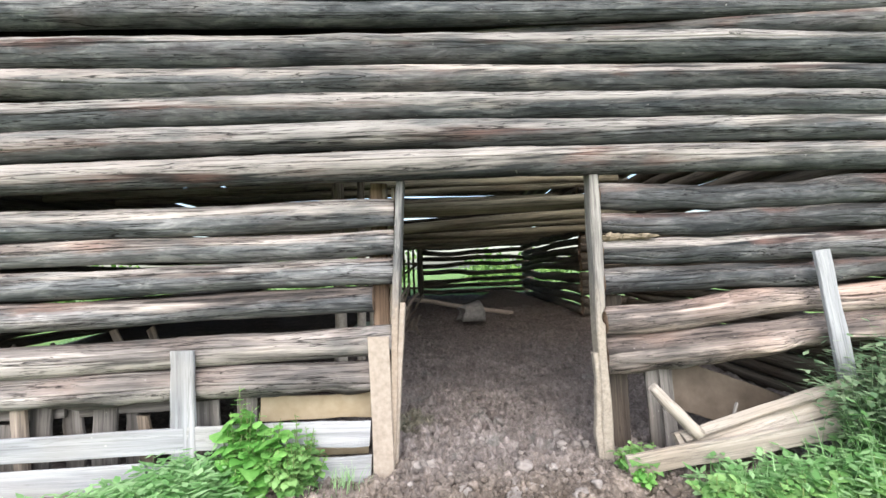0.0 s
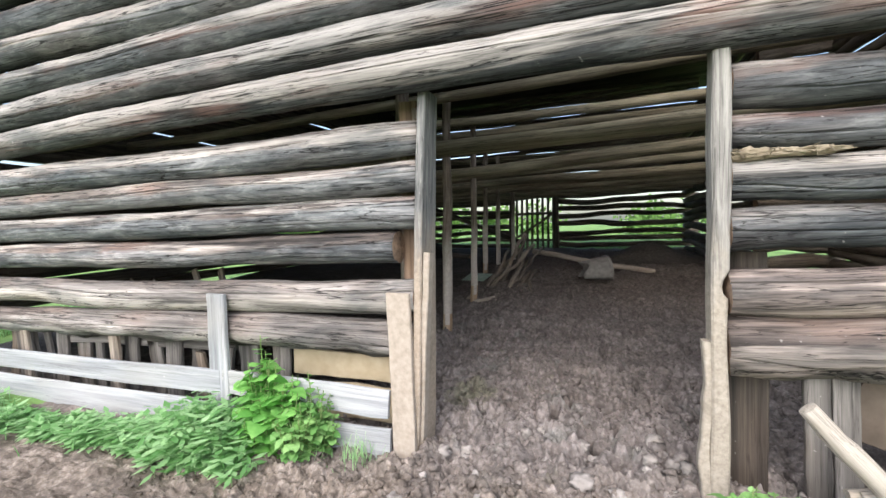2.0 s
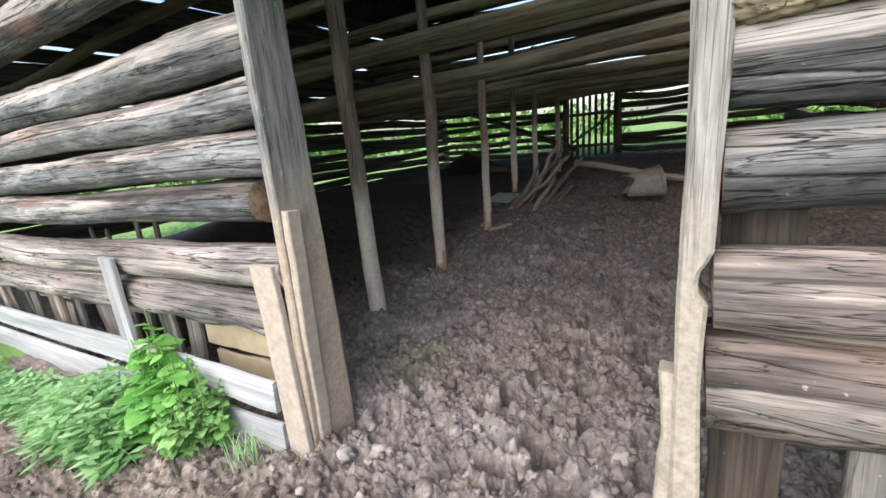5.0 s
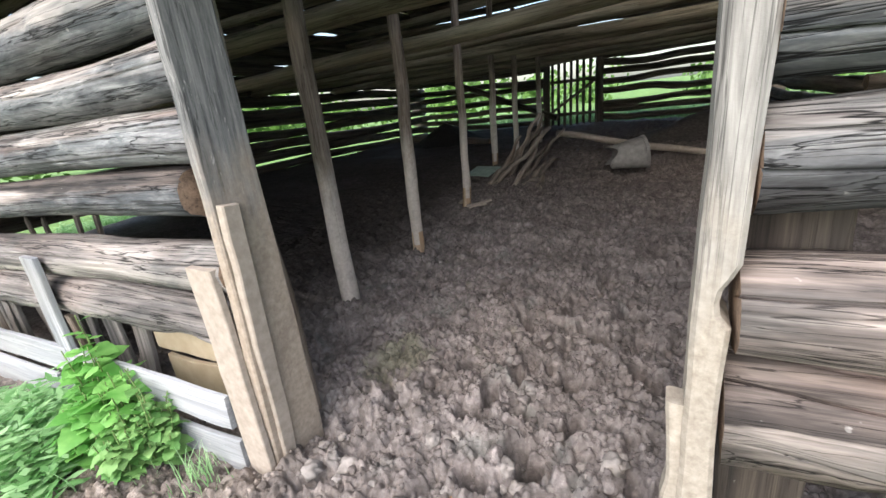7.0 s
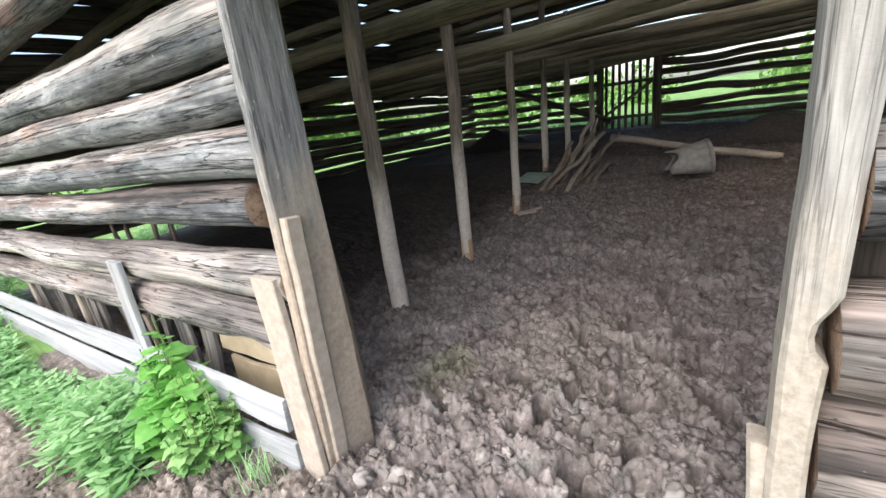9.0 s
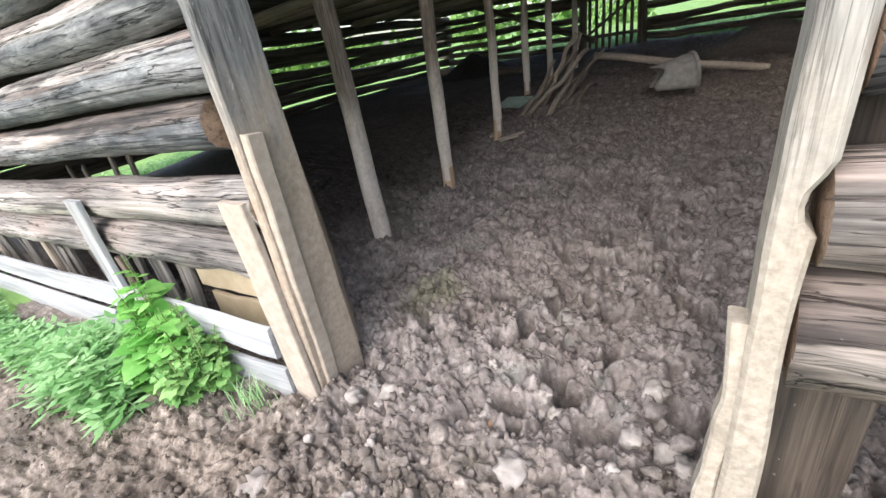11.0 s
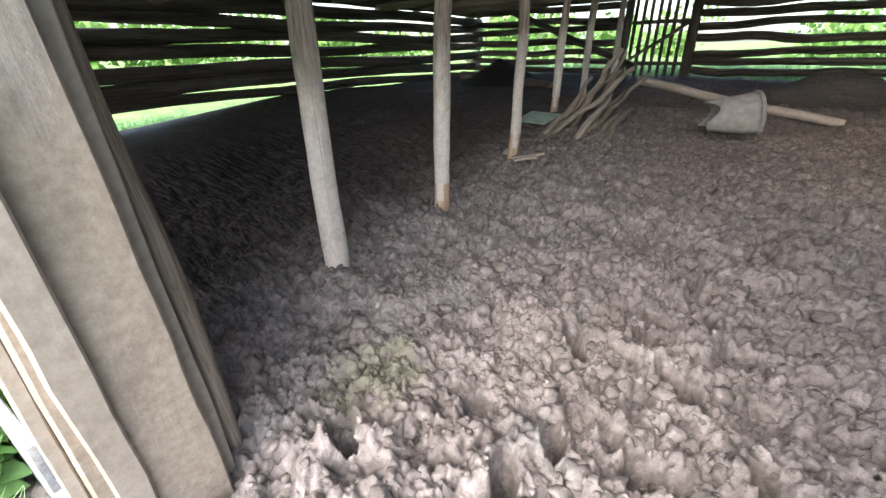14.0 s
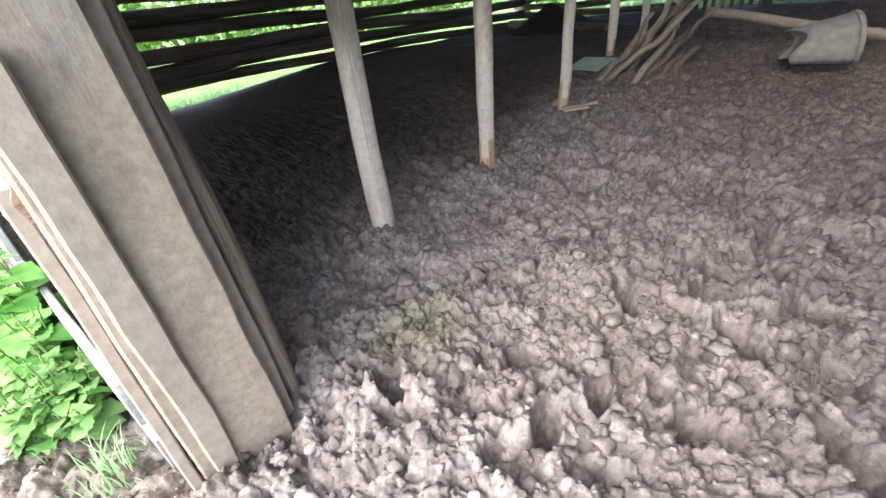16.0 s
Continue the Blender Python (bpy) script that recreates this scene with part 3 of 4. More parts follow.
def ground_base(x, y):
    rise = 0.045 * np.clip(y - 4.2, 0, 2) + 0.088 * np.clip(y - 6.2, 0, 4.2) + 0.01 * np.clip(y - 10.4, 0, 8)
    bank = 0.03 * smooth_step(0.6, -1.1, x) * smooth_step(3.9, 4.8, y)
    dip = -0.05 * smooth_step(-0.2, 0.9, x) * smooth_step(3.9, 4.7, y) * smooth_step(7.5, 5.6, y)
    inside = smooth_step(-8.5, -7.0, x) * smooth_step(4.4, 3.2, x)
    side = 0.17 * smooth_step(-3.5, -6.2, x) * smooth_step(4.2, 5.6, y) * smooth_step(12.0, 8.0, y)
    heap = 0.19 * np.exp(-((x - 0.22) / 0.42) ** 2 - ((y - 2.5) / 0.4) ** 2) + 0.06 * np.exp(-((x + 0.3) / 0.22) ** 2 - ((y - 3.8) / 0.25) ** 2)
    return -0.12 + heap + side * inside + rise * inside + bank * inside + dip + 0.05 * (value_noise(x * 0.9, y * 0.9, 3) - 0.5)


def ground_height(x, y):
    z = ground_base(x, y)
    rough = smooth_step(-5.5, -3.6, x) * smooth_step(6.5, 4.6, x) * smooth_step(0.9, 1.6, y)
    calm = 1 - 0.4 * smooth_step(6.0, 9.5, y)
    left = (smooth_step(-2.6, -1.2, x) * 0.4 + 0.6) * (0.68 + 0.32 * np.maximum(smooth_step(2.9, 3.5, y), 1.2 * np.exp(-((x - 0.3) / 0.8) ** 2 - ((y - 2.6) / 0.7) ** 2)))
    sel = smooth_step(0.25, 0.75, value_noise(x * 1.9, y * 1.9, 21))
    big = lumps(x, y, 0.16, 31) * 0.075
    mid = lumps(x + 3.3, y + 1.7, 0.078, 47) * 0.05
    small = crumble(x + 7.1, y + 2.9, 0.036, 59) * 0.03
    loose = crumble(x + 1.3, y + 5.9, 0.11, 83) * 0.022
    fine = (value_noise(x * 45, y * 45, 63) - 0.5) * 0.016 + (value_noise(x * 90, y * 90, 64) - 0.5) * 0.008
    tread = (value_noise(x * 2.7, y * 2.7, 71) - 0.5) * 0.1 + (value_noise(x * 5.7, y * 5.7, 73) - 0.5) * 0.04
    z = z + rough * calm * left * (big * (0.7 + 0.5 * sel) + mid + small + loose * (1 - sel) + fine + tread - 0.085)
    for hx, hy, r, d, stretch, turn in HOLES:
        dx, dy = x - hx, y - hy
        near = (np.abs(dx) < 4 * r * stretch) & (np.abs(dy) < 4 * r * stretch)
        dx, dy = dx[near], dy[near]
        u = (dx * math.cos(turn) + dy * math.sin(turn)) / (r * stretch)
        v = (dy * math.cos(turn) - dx * math.sin(turn)) / r
        q = (u * u + v * v) * (0.7 + 0.6 * value_noise(x[near] * 19, y[near] * 19, 77))
        z[near] += 0.12 * d * np.exp(-((np.sqrt(q) - 1.5) ** 2) * 5) - 1.5 * d * np.exp(-q ** 3)
    return z


def ground_z(x, y):
    return float(ground_base(np.array([float(x)]), np.array([float(y)]))[0])


def axis(stops):
    """Coordinates with a spacing of their own for each stretch."""
    out = []
    for a, b, s in stops:
        out += list(np.linspace(a, b, max(1, int(round((b - a) / s))), endpoint=False))
    out.append(stops[-1][1])
    return np.array(out)


def sheet(name, xs, ys, material, label, height):
    gx, gy = np.meshgrid(xs, ys)
    gz = height(gx, gy)
    nx, ny = len(xs), len(ys)
    co = np.stack([gx, gy, gz], -1).reshape(-1, 3)
    i = np.arange(nx * ny).reshape(ny, nx)
    quad = np.stack([i[:-1, :-1], i[:-1, 1:], i[1:, 1:], i[1:, :-1]], -1).reshape(-1, 4)
    me = bpy.data.meshes.new(name)
    me.vertices.add(len(co))
    me.vertices.foreach_set("co", co.astype(np.float32).ravel())
    me.loops.add(quad.size)
    me.loops.foreach_set("vertex_index", quad.ravel().astype(np.int32))
    me.polygons.add(len(quad))
    me.polygons.foreach_set("loop_start", np.arange(0, quad.size, 4, dtype=np.int32))
    me.polygons.foreach_set("use_smooth", np.ones(len(quad), dtype=bool))
    me.update(calc_edges=True)
    me.materials.append(material)
    ob = new(name, me)
    return tagged(ob, label, "ground", kind="structure")


gx = axis([(-900, -60, 84), (-60, -9, 3), (-9, -3.2, 0.1), (-3.2, -1.4, 0.025), (-1.4, 1.9, 0.008), (1.9, 2.6, 0.0125), (2.6, 4.2, 0.04), (4.2, 9, 0.15), (9, 60, 3), (60, 900, 84)])
gy = axis([(-900, -60, 84), (-60, -6, 3), (-6, 1.2, 0.13), (1.2, 1.8, 0.02), (1.8, 2.7, 0.01), (2.7, 5.3, 0.008), (5.3, 6.8, 0.0125), (6.8, 9.5, 0.02), (9.5, 13, 0.06), (13, 18, 0.12), (18, 60, 2), (60, 900, 84)])
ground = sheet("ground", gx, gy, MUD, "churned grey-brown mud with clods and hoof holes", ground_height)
ground.data.materials.append(MEADOW)
cen = np.zeros(len(ground.data.polygons) * 3)
ground.data.polygons.foreach_get("center", cen)
cen = cen.reshape(-1, 3)
jit = 1.6 * (value_noise(cen[:, 0] * 0.7, cen[:, 1] * 0.7, 8) - 0.5) + 0.7 * (value_noise(cen[:, 0] * 2.9, cen[:, 1] * 2.9, 9) - 0.5)
yard = np.hypot((cen[:, 0] - 0.3) / 5.0, (cen[:, 1] - 1.0) / 5.2) + 0.22 * jit
green = (cen[:, 0] < -7.3) | (cen[:, 0] > 4.6 + jit * 0.4) | (cen[:, 1] > 16.6) | ((cen[:, 1] < 3.2) & (yard > 1.0))
ground.data.polygons.foreach_set("material_index", green.astype(np.int32))

# ---------------------------------------------------------------- front wall of logs
FRONT_Y = 3.49


def front_y(x):
    return FRONT_Y + 0.055 * min(0.0, x + 0.4)


front = group_at("wall_front", (0, FRONT_Y, 0), "weathered grey log wall with gaps between the logs", "wall", "structure")
# x0, z0, x1, z1, middle lift, radius at either end
LEFT = [(-7.4, 1.93, -0.37, 1.945, 0.0, 0.13, 0.117), (-7.4, 1.66, -0.378, 1.725, 0.0, 0.118, 0.1), (-7.4, 1.43, -0.385, 1.495, 0.0, 0.115, 0.11),
        (-7.4, 1.15, -0.57, 1.255, 0.0, 0.12, 0.11), (-7.4, 0.9, -0.422, 0.915, -0.045, 0.125, 0.12), (-7.4, 0.6, -0.455, 0.615, -0.01, 0.12, 0.125)]
RIGHT = [(1.338, 2.03, 4.1, 2.035, -0.02, 0.107, 0.117), (1.338, 1.81, 4.1, 1.815, -0.01, 0.09, 0.106), (1.338, 1.56, 4.1, 1.575, 0.0, 0.108, 0.122),
         (1.338, 1.325, 4.1, 1.39, -0.02, 0.107, 0.095), (1.338, 0.99, 4.1, 1.155, 0.02, 0.12, 0.115), (1.338, 0.705, 4.1, 0.9, 0.02, 0.148, 0.125)]
UPPER = [(-7.5, 2.11, 4.15, 2.285, 0.13, 0.105, 0.126), (-7.5, 2.44, 4.15, 2.525, 0.08, 0.118, 0.112), (-7.5, 2.74, 4.15, 2.745, 0.05, 0.126, 0.112),
         (-7.5, 3.06, 4.15, 2.965, 0.03, 0.132, 0.11), (-7.5, 3.32, 4.15, 3.215, 0.03, 0.135, 0.124), (0.2, 3.46, 4.15, 3.44, 0.02, 0.035, 0.115),
         (-7.5, 3.69, 4.15, 3.63, -0.06, 0.15, 0.06), (-7.5, 3.93, 4.15, 3.78, 0.0, 0.12, 0.14), (-7.5, 4.17, 4.15, 4.04, 0.0, 0.12, 0.14), (-7.5, 4.4, 4.15, 4.3, 0.0, 0.12, 0.13)]
seed = 10
for rows, lowest, back in ((LEFT, 5, 0.03), (RIGHT, 5, 0.035), (UPPER, 99, 0.0)):
    for k, (x0, z0, x1, z1, lift, ra, rb) in enumerate(rows):
        seed += 1
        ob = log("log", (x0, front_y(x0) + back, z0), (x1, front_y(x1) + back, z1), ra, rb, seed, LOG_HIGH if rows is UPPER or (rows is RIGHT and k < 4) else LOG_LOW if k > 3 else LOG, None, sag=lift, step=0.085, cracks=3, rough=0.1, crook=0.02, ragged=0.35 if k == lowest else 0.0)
        piece(ob, front)

# ---------------------------------------------------------------- door opening
door = group_at("door_jambs", (0.5, FRONT_Y, ground_z(0.5, FRONT_Y)), "open barn doorway with rough timber jambs", "doorway", "structure")
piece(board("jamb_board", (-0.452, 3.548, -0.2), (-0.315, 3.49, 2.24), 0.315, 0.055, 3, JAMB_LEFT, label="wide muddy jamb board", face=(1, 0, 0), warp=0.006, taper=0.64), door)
piece(board("jamb_lath", (-0.43, 3.472, -0.2), (-0.318, 3.441, 1.215), 0.078, 0.045, 4, JAMB, label="split lath nailed to the jamb", face=(1, 0, 0), warp=0.004, chip=0.005), door)
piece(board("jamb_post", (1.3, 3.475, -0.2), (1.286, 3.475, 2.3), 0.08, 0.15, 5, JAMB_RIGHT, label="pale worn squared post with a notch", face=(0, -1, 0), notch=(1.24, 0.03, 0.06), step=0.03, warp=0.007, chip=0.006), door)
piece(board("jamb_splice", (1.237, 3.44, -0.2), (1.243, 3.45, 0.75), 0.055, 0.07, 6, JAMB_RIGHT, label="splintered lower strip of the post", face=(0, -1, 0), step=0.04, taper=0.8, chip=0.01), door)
piece(log("inner_post", (-0.55, 3.8, -0.15), (-0.47, 3.64, 2.2), 0.034, 0.03, 7, SLAB, label="thin round post behind the jamb"), door)
piece(board("inner_slab", (-0.5, 3.72, -0.15), (-0.39, 3.63, 2.2), 0.06, 0.028, 8, JAMB, face=(1, 0, 0)), door)
piece(board("stud", (-0.53, 3.65, -0.1), (-0.52, 3.65, 2.25), 0.14, 0.07, 9, LOG_END, label="brown upright stud inside the wall", face=(0, -1, 0)), door)

# ---------------------------------------------------------------- other walls and roof
XL, XR, YB = -7.1, 3.2, 16.25


def log_wall(name, a, b, first, top, seed, label, gaps, radius=0.1, skip=None, crook=0.03):
    """A wall of horizontal logs between two corners; skip: a stretch along it left open below a height."""
    w = group_at(name, (*((Vector(a) + Vector(b)) / 2), 0), label, "wall", "structure")
    rng = random.Random(seed)
    a, b = Vector((*a, 0)), Vector((*b, 0))
    z = first
    while z < top:
        r = radius * rng.uniform(0.8, 1.15)
        z += r
        tilt = rng.uniform(-0.035, 0.035)
        spans = [(0.0, 1.0)]
        if skip and z < skip[2]:
            spans = [(0.0, skip[0]), (skip[1], 1.0)]
        for u0, u1 in spans:
            p0, p1 = a.lerp(b, u0), a.lerp(b, u1)
            seed += 1
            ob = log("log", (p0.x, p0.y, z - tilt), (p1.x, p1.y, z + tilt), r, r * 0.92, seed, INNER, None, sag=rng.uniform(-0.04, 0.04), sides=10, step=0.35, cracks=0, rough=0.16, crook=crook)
            piece(ob, w)
        z += r + gaps(rng, z)
    return w


def left_gap(rng, z):
    return rng.choice((-0.02, 0.0, 0.01, 0.03, 0.05)) if z < 2.0 else rng.choice((-0.06, -0.045, -0.02, 0.0))


def back_gap(rng, z):
    if z > 2.7:
        return -0.015 if z < 4.6 else rng.choice((-0.01, 0.0, 0.015))
    return rng.choice((0.03, 0.09, 0.13)) if 0.9 < z < 1.9 else rng.choice((0.0, 0.015, 0.03, 0.05))


def right_gap(rng, z):
    return rng.choice((-0.01, 0.0, 0.02, 0.04))


def tight_gap(rng, z):
    return -0.02


log_wall("wall_left", (XL, 3.1), (XL, YB + 0.3), 0.37, 4.6, 200, "dark log wall with daylight between the logs", left_gap, 0.115, crook=0.045)
log_wall("wall_back", (XL - 0.3, YB), (XR + 0.3, YB), 0.5, 6.05, 300, "dark log wall with wide gaps of daylight", back_gap, 0.085, (4.95 / 10.9, 6.6 / 10.9, 2.5), crook=0.04)
log_wall("wall_right", (XR, 9.4), (XR, YB + 0.3), 0.05, 4.6, 400, "dark log wall with thin gaps", right_gap, 0.11)
# two unseen walls, added so the gaps between the right front logs stay dark
log_wall("wall_added_bay", (4.15, 3.62), (4.15, 9.5), -0.2, 4.6, 450, "unseen tight log wall added to block daylight", tight_gap, 0.11)
log_wall("wall_added_return", (XR - 0.1, 9.4), (4.25, 9.4), -0.1, 4.6, 480, "unseen tight log wall added to block daylight", tight_gap, 0.11)

roof = group_at("ceiling", (-1.5, 9.8, 4.4), "dark board roof over the barn", "roof", "structure")
RIDGE = 7.6


def slope(x0, x1, y0, z0, y1, z1):
    """One pitch of roof boards, 6 cm thick."""
    v = Vector((0, y1 - y0, z1 - z0))
    nrm = v.cross(Vector((1, 0, 0))).normalized()
    nrm = nrm if nrm.z > 0 else -nrm
    bm = bmesh.new()
    vs = [bm.verts.new(Vector((x, y, z)) + nrm * d) for d in (0, 0.06) for x in (x0, x1) for y, z in ((y0, z0), (y1, z1))]
    for f in ((0, 1, 3, 2), (4, 6, 7, 5), (0, 2, 6, 4), (1, 5, 7, 3), (0, 4, 5, 1), (2, 3, 7, 6)):
        bm.faces.new([vs[i] for i in f])
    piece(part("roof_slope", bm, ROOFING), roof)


slope(-7.9, 4.5, 9.8, RIDGE, 16.9, 5.6)


def pitch(y):
    return 4.5 + (RIDGE - 4.5) * (y - 2.9) / 6.9


# unseen gap left in the front pitch over one bay, added to light the floor
slope(-7.9, 1.2, 2.9, 4.5, 9.8, RIDGE)
slope(1.2, 4.5, 2.9, 4.5, 3.3, pitch(3.3))
slope(1.2, 4.5, 6.0, pitch(6.0), 9.8, RIDGE)
for x in (XL, 4.15):
    bm = bmesh.new()
    vs = [bm.verts.new((x + dx, y, z)) for dx in (-0.03, 0.03) for y, z in ((3.3, 4.45), (16.4, 4.45), (16.4, 5.7), (9.8, RIDGE - 0.03))]
    bm.faces.new(vs[:4])
    bm.faces.new(vs[4:])
    for i in range(4):
        bm.faces.new((vs[i], vs[(i + 1) % 4], vs[4 + (i + 1) % 4], vs[4 + i]))
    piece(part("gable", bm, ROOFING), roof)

# gate of upright slats in the back wall
gate = group_at("slatted_gate", (-1.6, YB, 0.35), "grey gate of upright slats in the back wall", "gate")
for k in range(8):
    x = -2.26 + k * 0.185
    piece(board("slat", (x, YB - 0.02, 0.34), (x + 0.02, YB - 0.02, 2.42), 0.085, 0.03, 500 + k, INNER, face=(0, -1, 0)), gate)
for z in (0.75, 1.7, 2.28):
    piece(board("rail", (-2.34, YB - 0.06, z), (-0.9, YB - 0.06, z), 0.09, 0.035, 520 + int(z * 9), INNER, face=(0, -1, 0)), gate)
piece(board("brace", (-2.3, YB - 0.1, 0.8), (-0.95, YB - 0.1, 1.68), 0.08, 0.03, 531, INNER, face=(0, -1, 0)), gate)
for x in (-2.42, -0.86):
    piece(log("gate_post", (x, YB - 0.05, 0.2), (x, YB - 0.05, 2.7), 0.11, 0.1, 540 + int(x * 7), INNER, sides=10, step=0.3, cracks=0), gate)

# ---------------------------------------------------------------- poles and beams
for k, (x, y, r, tx, ty, top) in enumerate(((-1.2, 4.9, 0.075, -1.19, 4.88, 3.0), (-1.225, 6.09, 0.066, -1.13, 6.09, 3.0), (-1.295, 7.57, 0.055, -1.24, 7.6, 3.0),
                                              (-1.66, 9.6, 0.055, -1.58, 9.6, 3.0), (-1.68, 10.9, 0.055, -1.63, 10.9, 3.0), (-1.62, 12.4, 0.06, -1.6, 12.4, 3.0))):
    z = ground_z(x, y) - 0.05
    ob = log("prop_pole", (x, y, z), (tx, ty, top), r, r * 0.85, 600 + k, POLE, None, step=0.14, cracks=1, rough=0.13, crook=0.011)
    if k in (1, 2, 3):
        ob.data.materials.append(RAW)
        for f in ob.data.polygons:
            if f.center.x < 0.22 + 0.05 * math.sin(f.center.y * 60):
                f.material_index = 2
    tagged(ob, "peeled upright wooden prop pole set in the mud", "pole", "poles under the beams")
beams = ((4.2, 2.62, 2.66, 0.05), (5.42, 2.22, 2.33, 0.098), (6.8, 2.05, 2.32, 0.085), (8.1, 2.22, 2.32, 0.08), (9.2, 2.2, 2.28, 0.085), (10.4, 2.25, 2.3, 0.08), (11.8, 2.2, 2.34, 0.08), (13.2, 2.24, 2.3, 0.08), (14.6, 2.2, 2.3, 0.08),
         (5.9, 3.0, 3.05, 0.07), (7.4, 3.1, 3.0, 0.075), (9.0, 3.25, 3.2, 0.08), (10.9, 3.2, 3.3, 0.075), (12.6, 3.3, 3.2, 0.08))
for k, (y, za, zb, r) in enumerate(beams):
    ob = log("ceiling_beam", (XL, y, za - 0.1), (XR, y + 0.05, zb), r, r * 0.95, 640 + k, BEAM, None, sides=14, step=0.2, cracks=1, rough=0.09, crook=0.03)
    tagged(ob, "round mossy log beam spanning the barn", "beam", "cross beams")

# ---------------------------------------------------------------- boards along the foot of the front wall
fence = group_at("board_fence", (-2.5, 3.3, -0.12), "silver-grey board rails and stakes along the wall foot", "fence")


def rail_y(x):
    return 3.36 + 0.055 * min(0.0, x + 0.4)


piece(board("rail", (-7.2, rail_y(-7.2), 0.24), (-2.02, rail_y(-2.02), 0.235), 0.18, 0.03, 700, BOARD), fence)
piece(board("rail", (-2.0, rail_y(-2.0), 0.245), (-0.6, rail_y(-0.6), 0.21), 0.19, 0.03, 701, BOARD), fence)
piece(board("rail", (-7.2, rail_y(-7.2), -0.05), (-2.3, rail_y(-2.3), -0.04), 0.24, 0.03, 702, BOARD), fence)
piece(board("rail", (-2.28, rail_y(-2.28), -0.05), (-0.6, rail_y(-0.6), -0.075), 0.23, 0.03, 703, BOARD), fence)
piece(board("stake", (-2.02, 3.27, -0.2), (-2.04, 3.285, 0.915), 0.185, 0.032, 704, BOARD, label="broad upright grey stake"), fence)
piece(board("stake", (-0.5, 3.37, -0.22), (-0.515, 3.375, 0.955), 0.165, 0.035, 705, JAMB, label="tan upright stake beside the doorway"), fence)
for k, x in enumerate((-3.35, -4.6)):
    piece(board("stake", (x + 0.05, rail_y(x) + 0.12, -0.15), (x, rail_y(x) + 0.12, 0.55), 0.12, 0.03, 706 + k, SLAB), fence)

backing = group_at("slab_backing", (-2.4, 3.66, -0.12), "rough brown slabs standing behind the wall foot", "boards")
rng = random.Random(5)
x = -5.2
while x < -1.6:
    w = rng.uniform(0.07, 0.22)
    y = 3.57 + 0.055 * (x + 0.4) + rng.uniform(0, 0.1)
    piece(board("slab", (x + w / 2, y, -0.2), (x + w / 2 + rng.uniform(-0.05, 0.05), y + rng.uniform(-0.02, 0.03), rng.uniform(0.33, 0.6)), w, 0.03, 720 + int(x * 50), rng.choice((SLAB_GREY, SLAB_GREY, SLAB)), taper=rng.uniform(0.8, 1.05), chip=0.012), backing)
    x += w + rng.choice((0.02, 0.05, 0.09, 0.14))
for k, (xa, xb, z) in enumerate(((-3.0, -2.1, 0.42), (-4.2, -3.1, 0.4))):
    piece(board("plank", (xa, 3.62 + 0.055 * (xa + 0.4), z), (xb, 3.6 + 0.055 * (xb + 0.4), z + 0.03), 0.09, 0.03, 765 + k, SLAB_GREY), backing)
piece(board("plank", (-1.55, 3.56, 0.36), (-0.6, 3.6, 0.35), 0.2, 0.03, 760, CLAY, label="yellowed plank"), backing)
piece(board("plank", (-1.5, 3.57, 0.08), (-0.66, 3.6, 0.08), 0.26, 0.03, 761, CLAY, label="yellowed plank"), backing)
for k, (xa, xb) in enumerate(((-3.1, -2.75), (-2.75, -2.45))):
    ob = board("timber_offcut", (xa, 3.95, 1.02), (xb, 3.8, 0.5), 0.07, 0.025, 770 + k, SLAB)
    tagged(ob, "thin grey slat leaning inside the log wall", "slat", "leaning slats")
    ob = board("timber_offcut", (xa - 0.9, 3.9, 0.9), (xb - 0.6, 3.75, 0.3), 0.07, 0.025, 775 + k, SLAB)
    tagged(ob, "thin grey slat leaning inside the log wall", "slat", "leaning slats")

# right of the doorway
ob = board("stake", (3.24, 3.3, -0.15), (3.025, 3.31, 1.52), 0.13, 0.035, 780, BOARD)
tagged(ob, "tall leaning silver-grey board stake against the logs", "stake")
ob = board("low_board", (1.33, 3.14, -0.02), (3.2, 3.17, 0.23), 0.15, 0.035, 781, PALE_SLAB)
tagged(ob, "pale board lying on edge in the grass", "board")
ob = board("fallen_slab", (1.78, 3.26, 0.05), (3.25, 3.3, 0.43), 0.2, 0.07, 782, PALE_SLAB, face=(0, -1, 0.5))
tagged(ob, "heavy grey slab slipped from the wall, one end raised", "slab")
ob = board("fallen_slab", (1.8, 3.24, 0.13), (3.2, 3.28, 0.5), 0.08, 0.04, 783, PALE_SLAB, face=(0, -0.6, 1))
tagged(ob, "pale split board on top of a slipped slab", "board")
ob = log("cut_branch", (1.59, 3.24, 0.52), (1.9, 3.2, 0.16), 0.04, 0.052, 784, PALE_SLAB, None, step=0.05, cracks=0, crook=0.004)
tagged(ob, "pale cut branch stub leaning out of the grass", "branch")
props = group_at("wall_props", (1.7, 3.55, -0.15), "short boards propping the log wall", "boards")
# dark board, with the shade under the logs also put into its colour
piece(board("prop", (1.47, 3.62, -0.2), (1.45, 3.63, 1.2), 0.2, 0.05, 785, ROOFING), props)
piece(board("prop", (1.77, 3.56, -0.2), (1.74, 3.56, 0.62), 0.11, 0.03, 786, SLAB_GREY), props)
piece(board("prop", (1.89, 3.57, -0.2), (1.86, 3.57, 0.62), 0.11, 0.03, 787, SLAB_GREY), props)
ob = board("board_sheet", (1.98, 3.75, 0.42), (3.1, 3.85, -0.02), 0.42, 0.03, 788, PANEL, face=(0, -1, 0.2))
tagged(ob, "brown board panel leaning inside the wall", "panel")
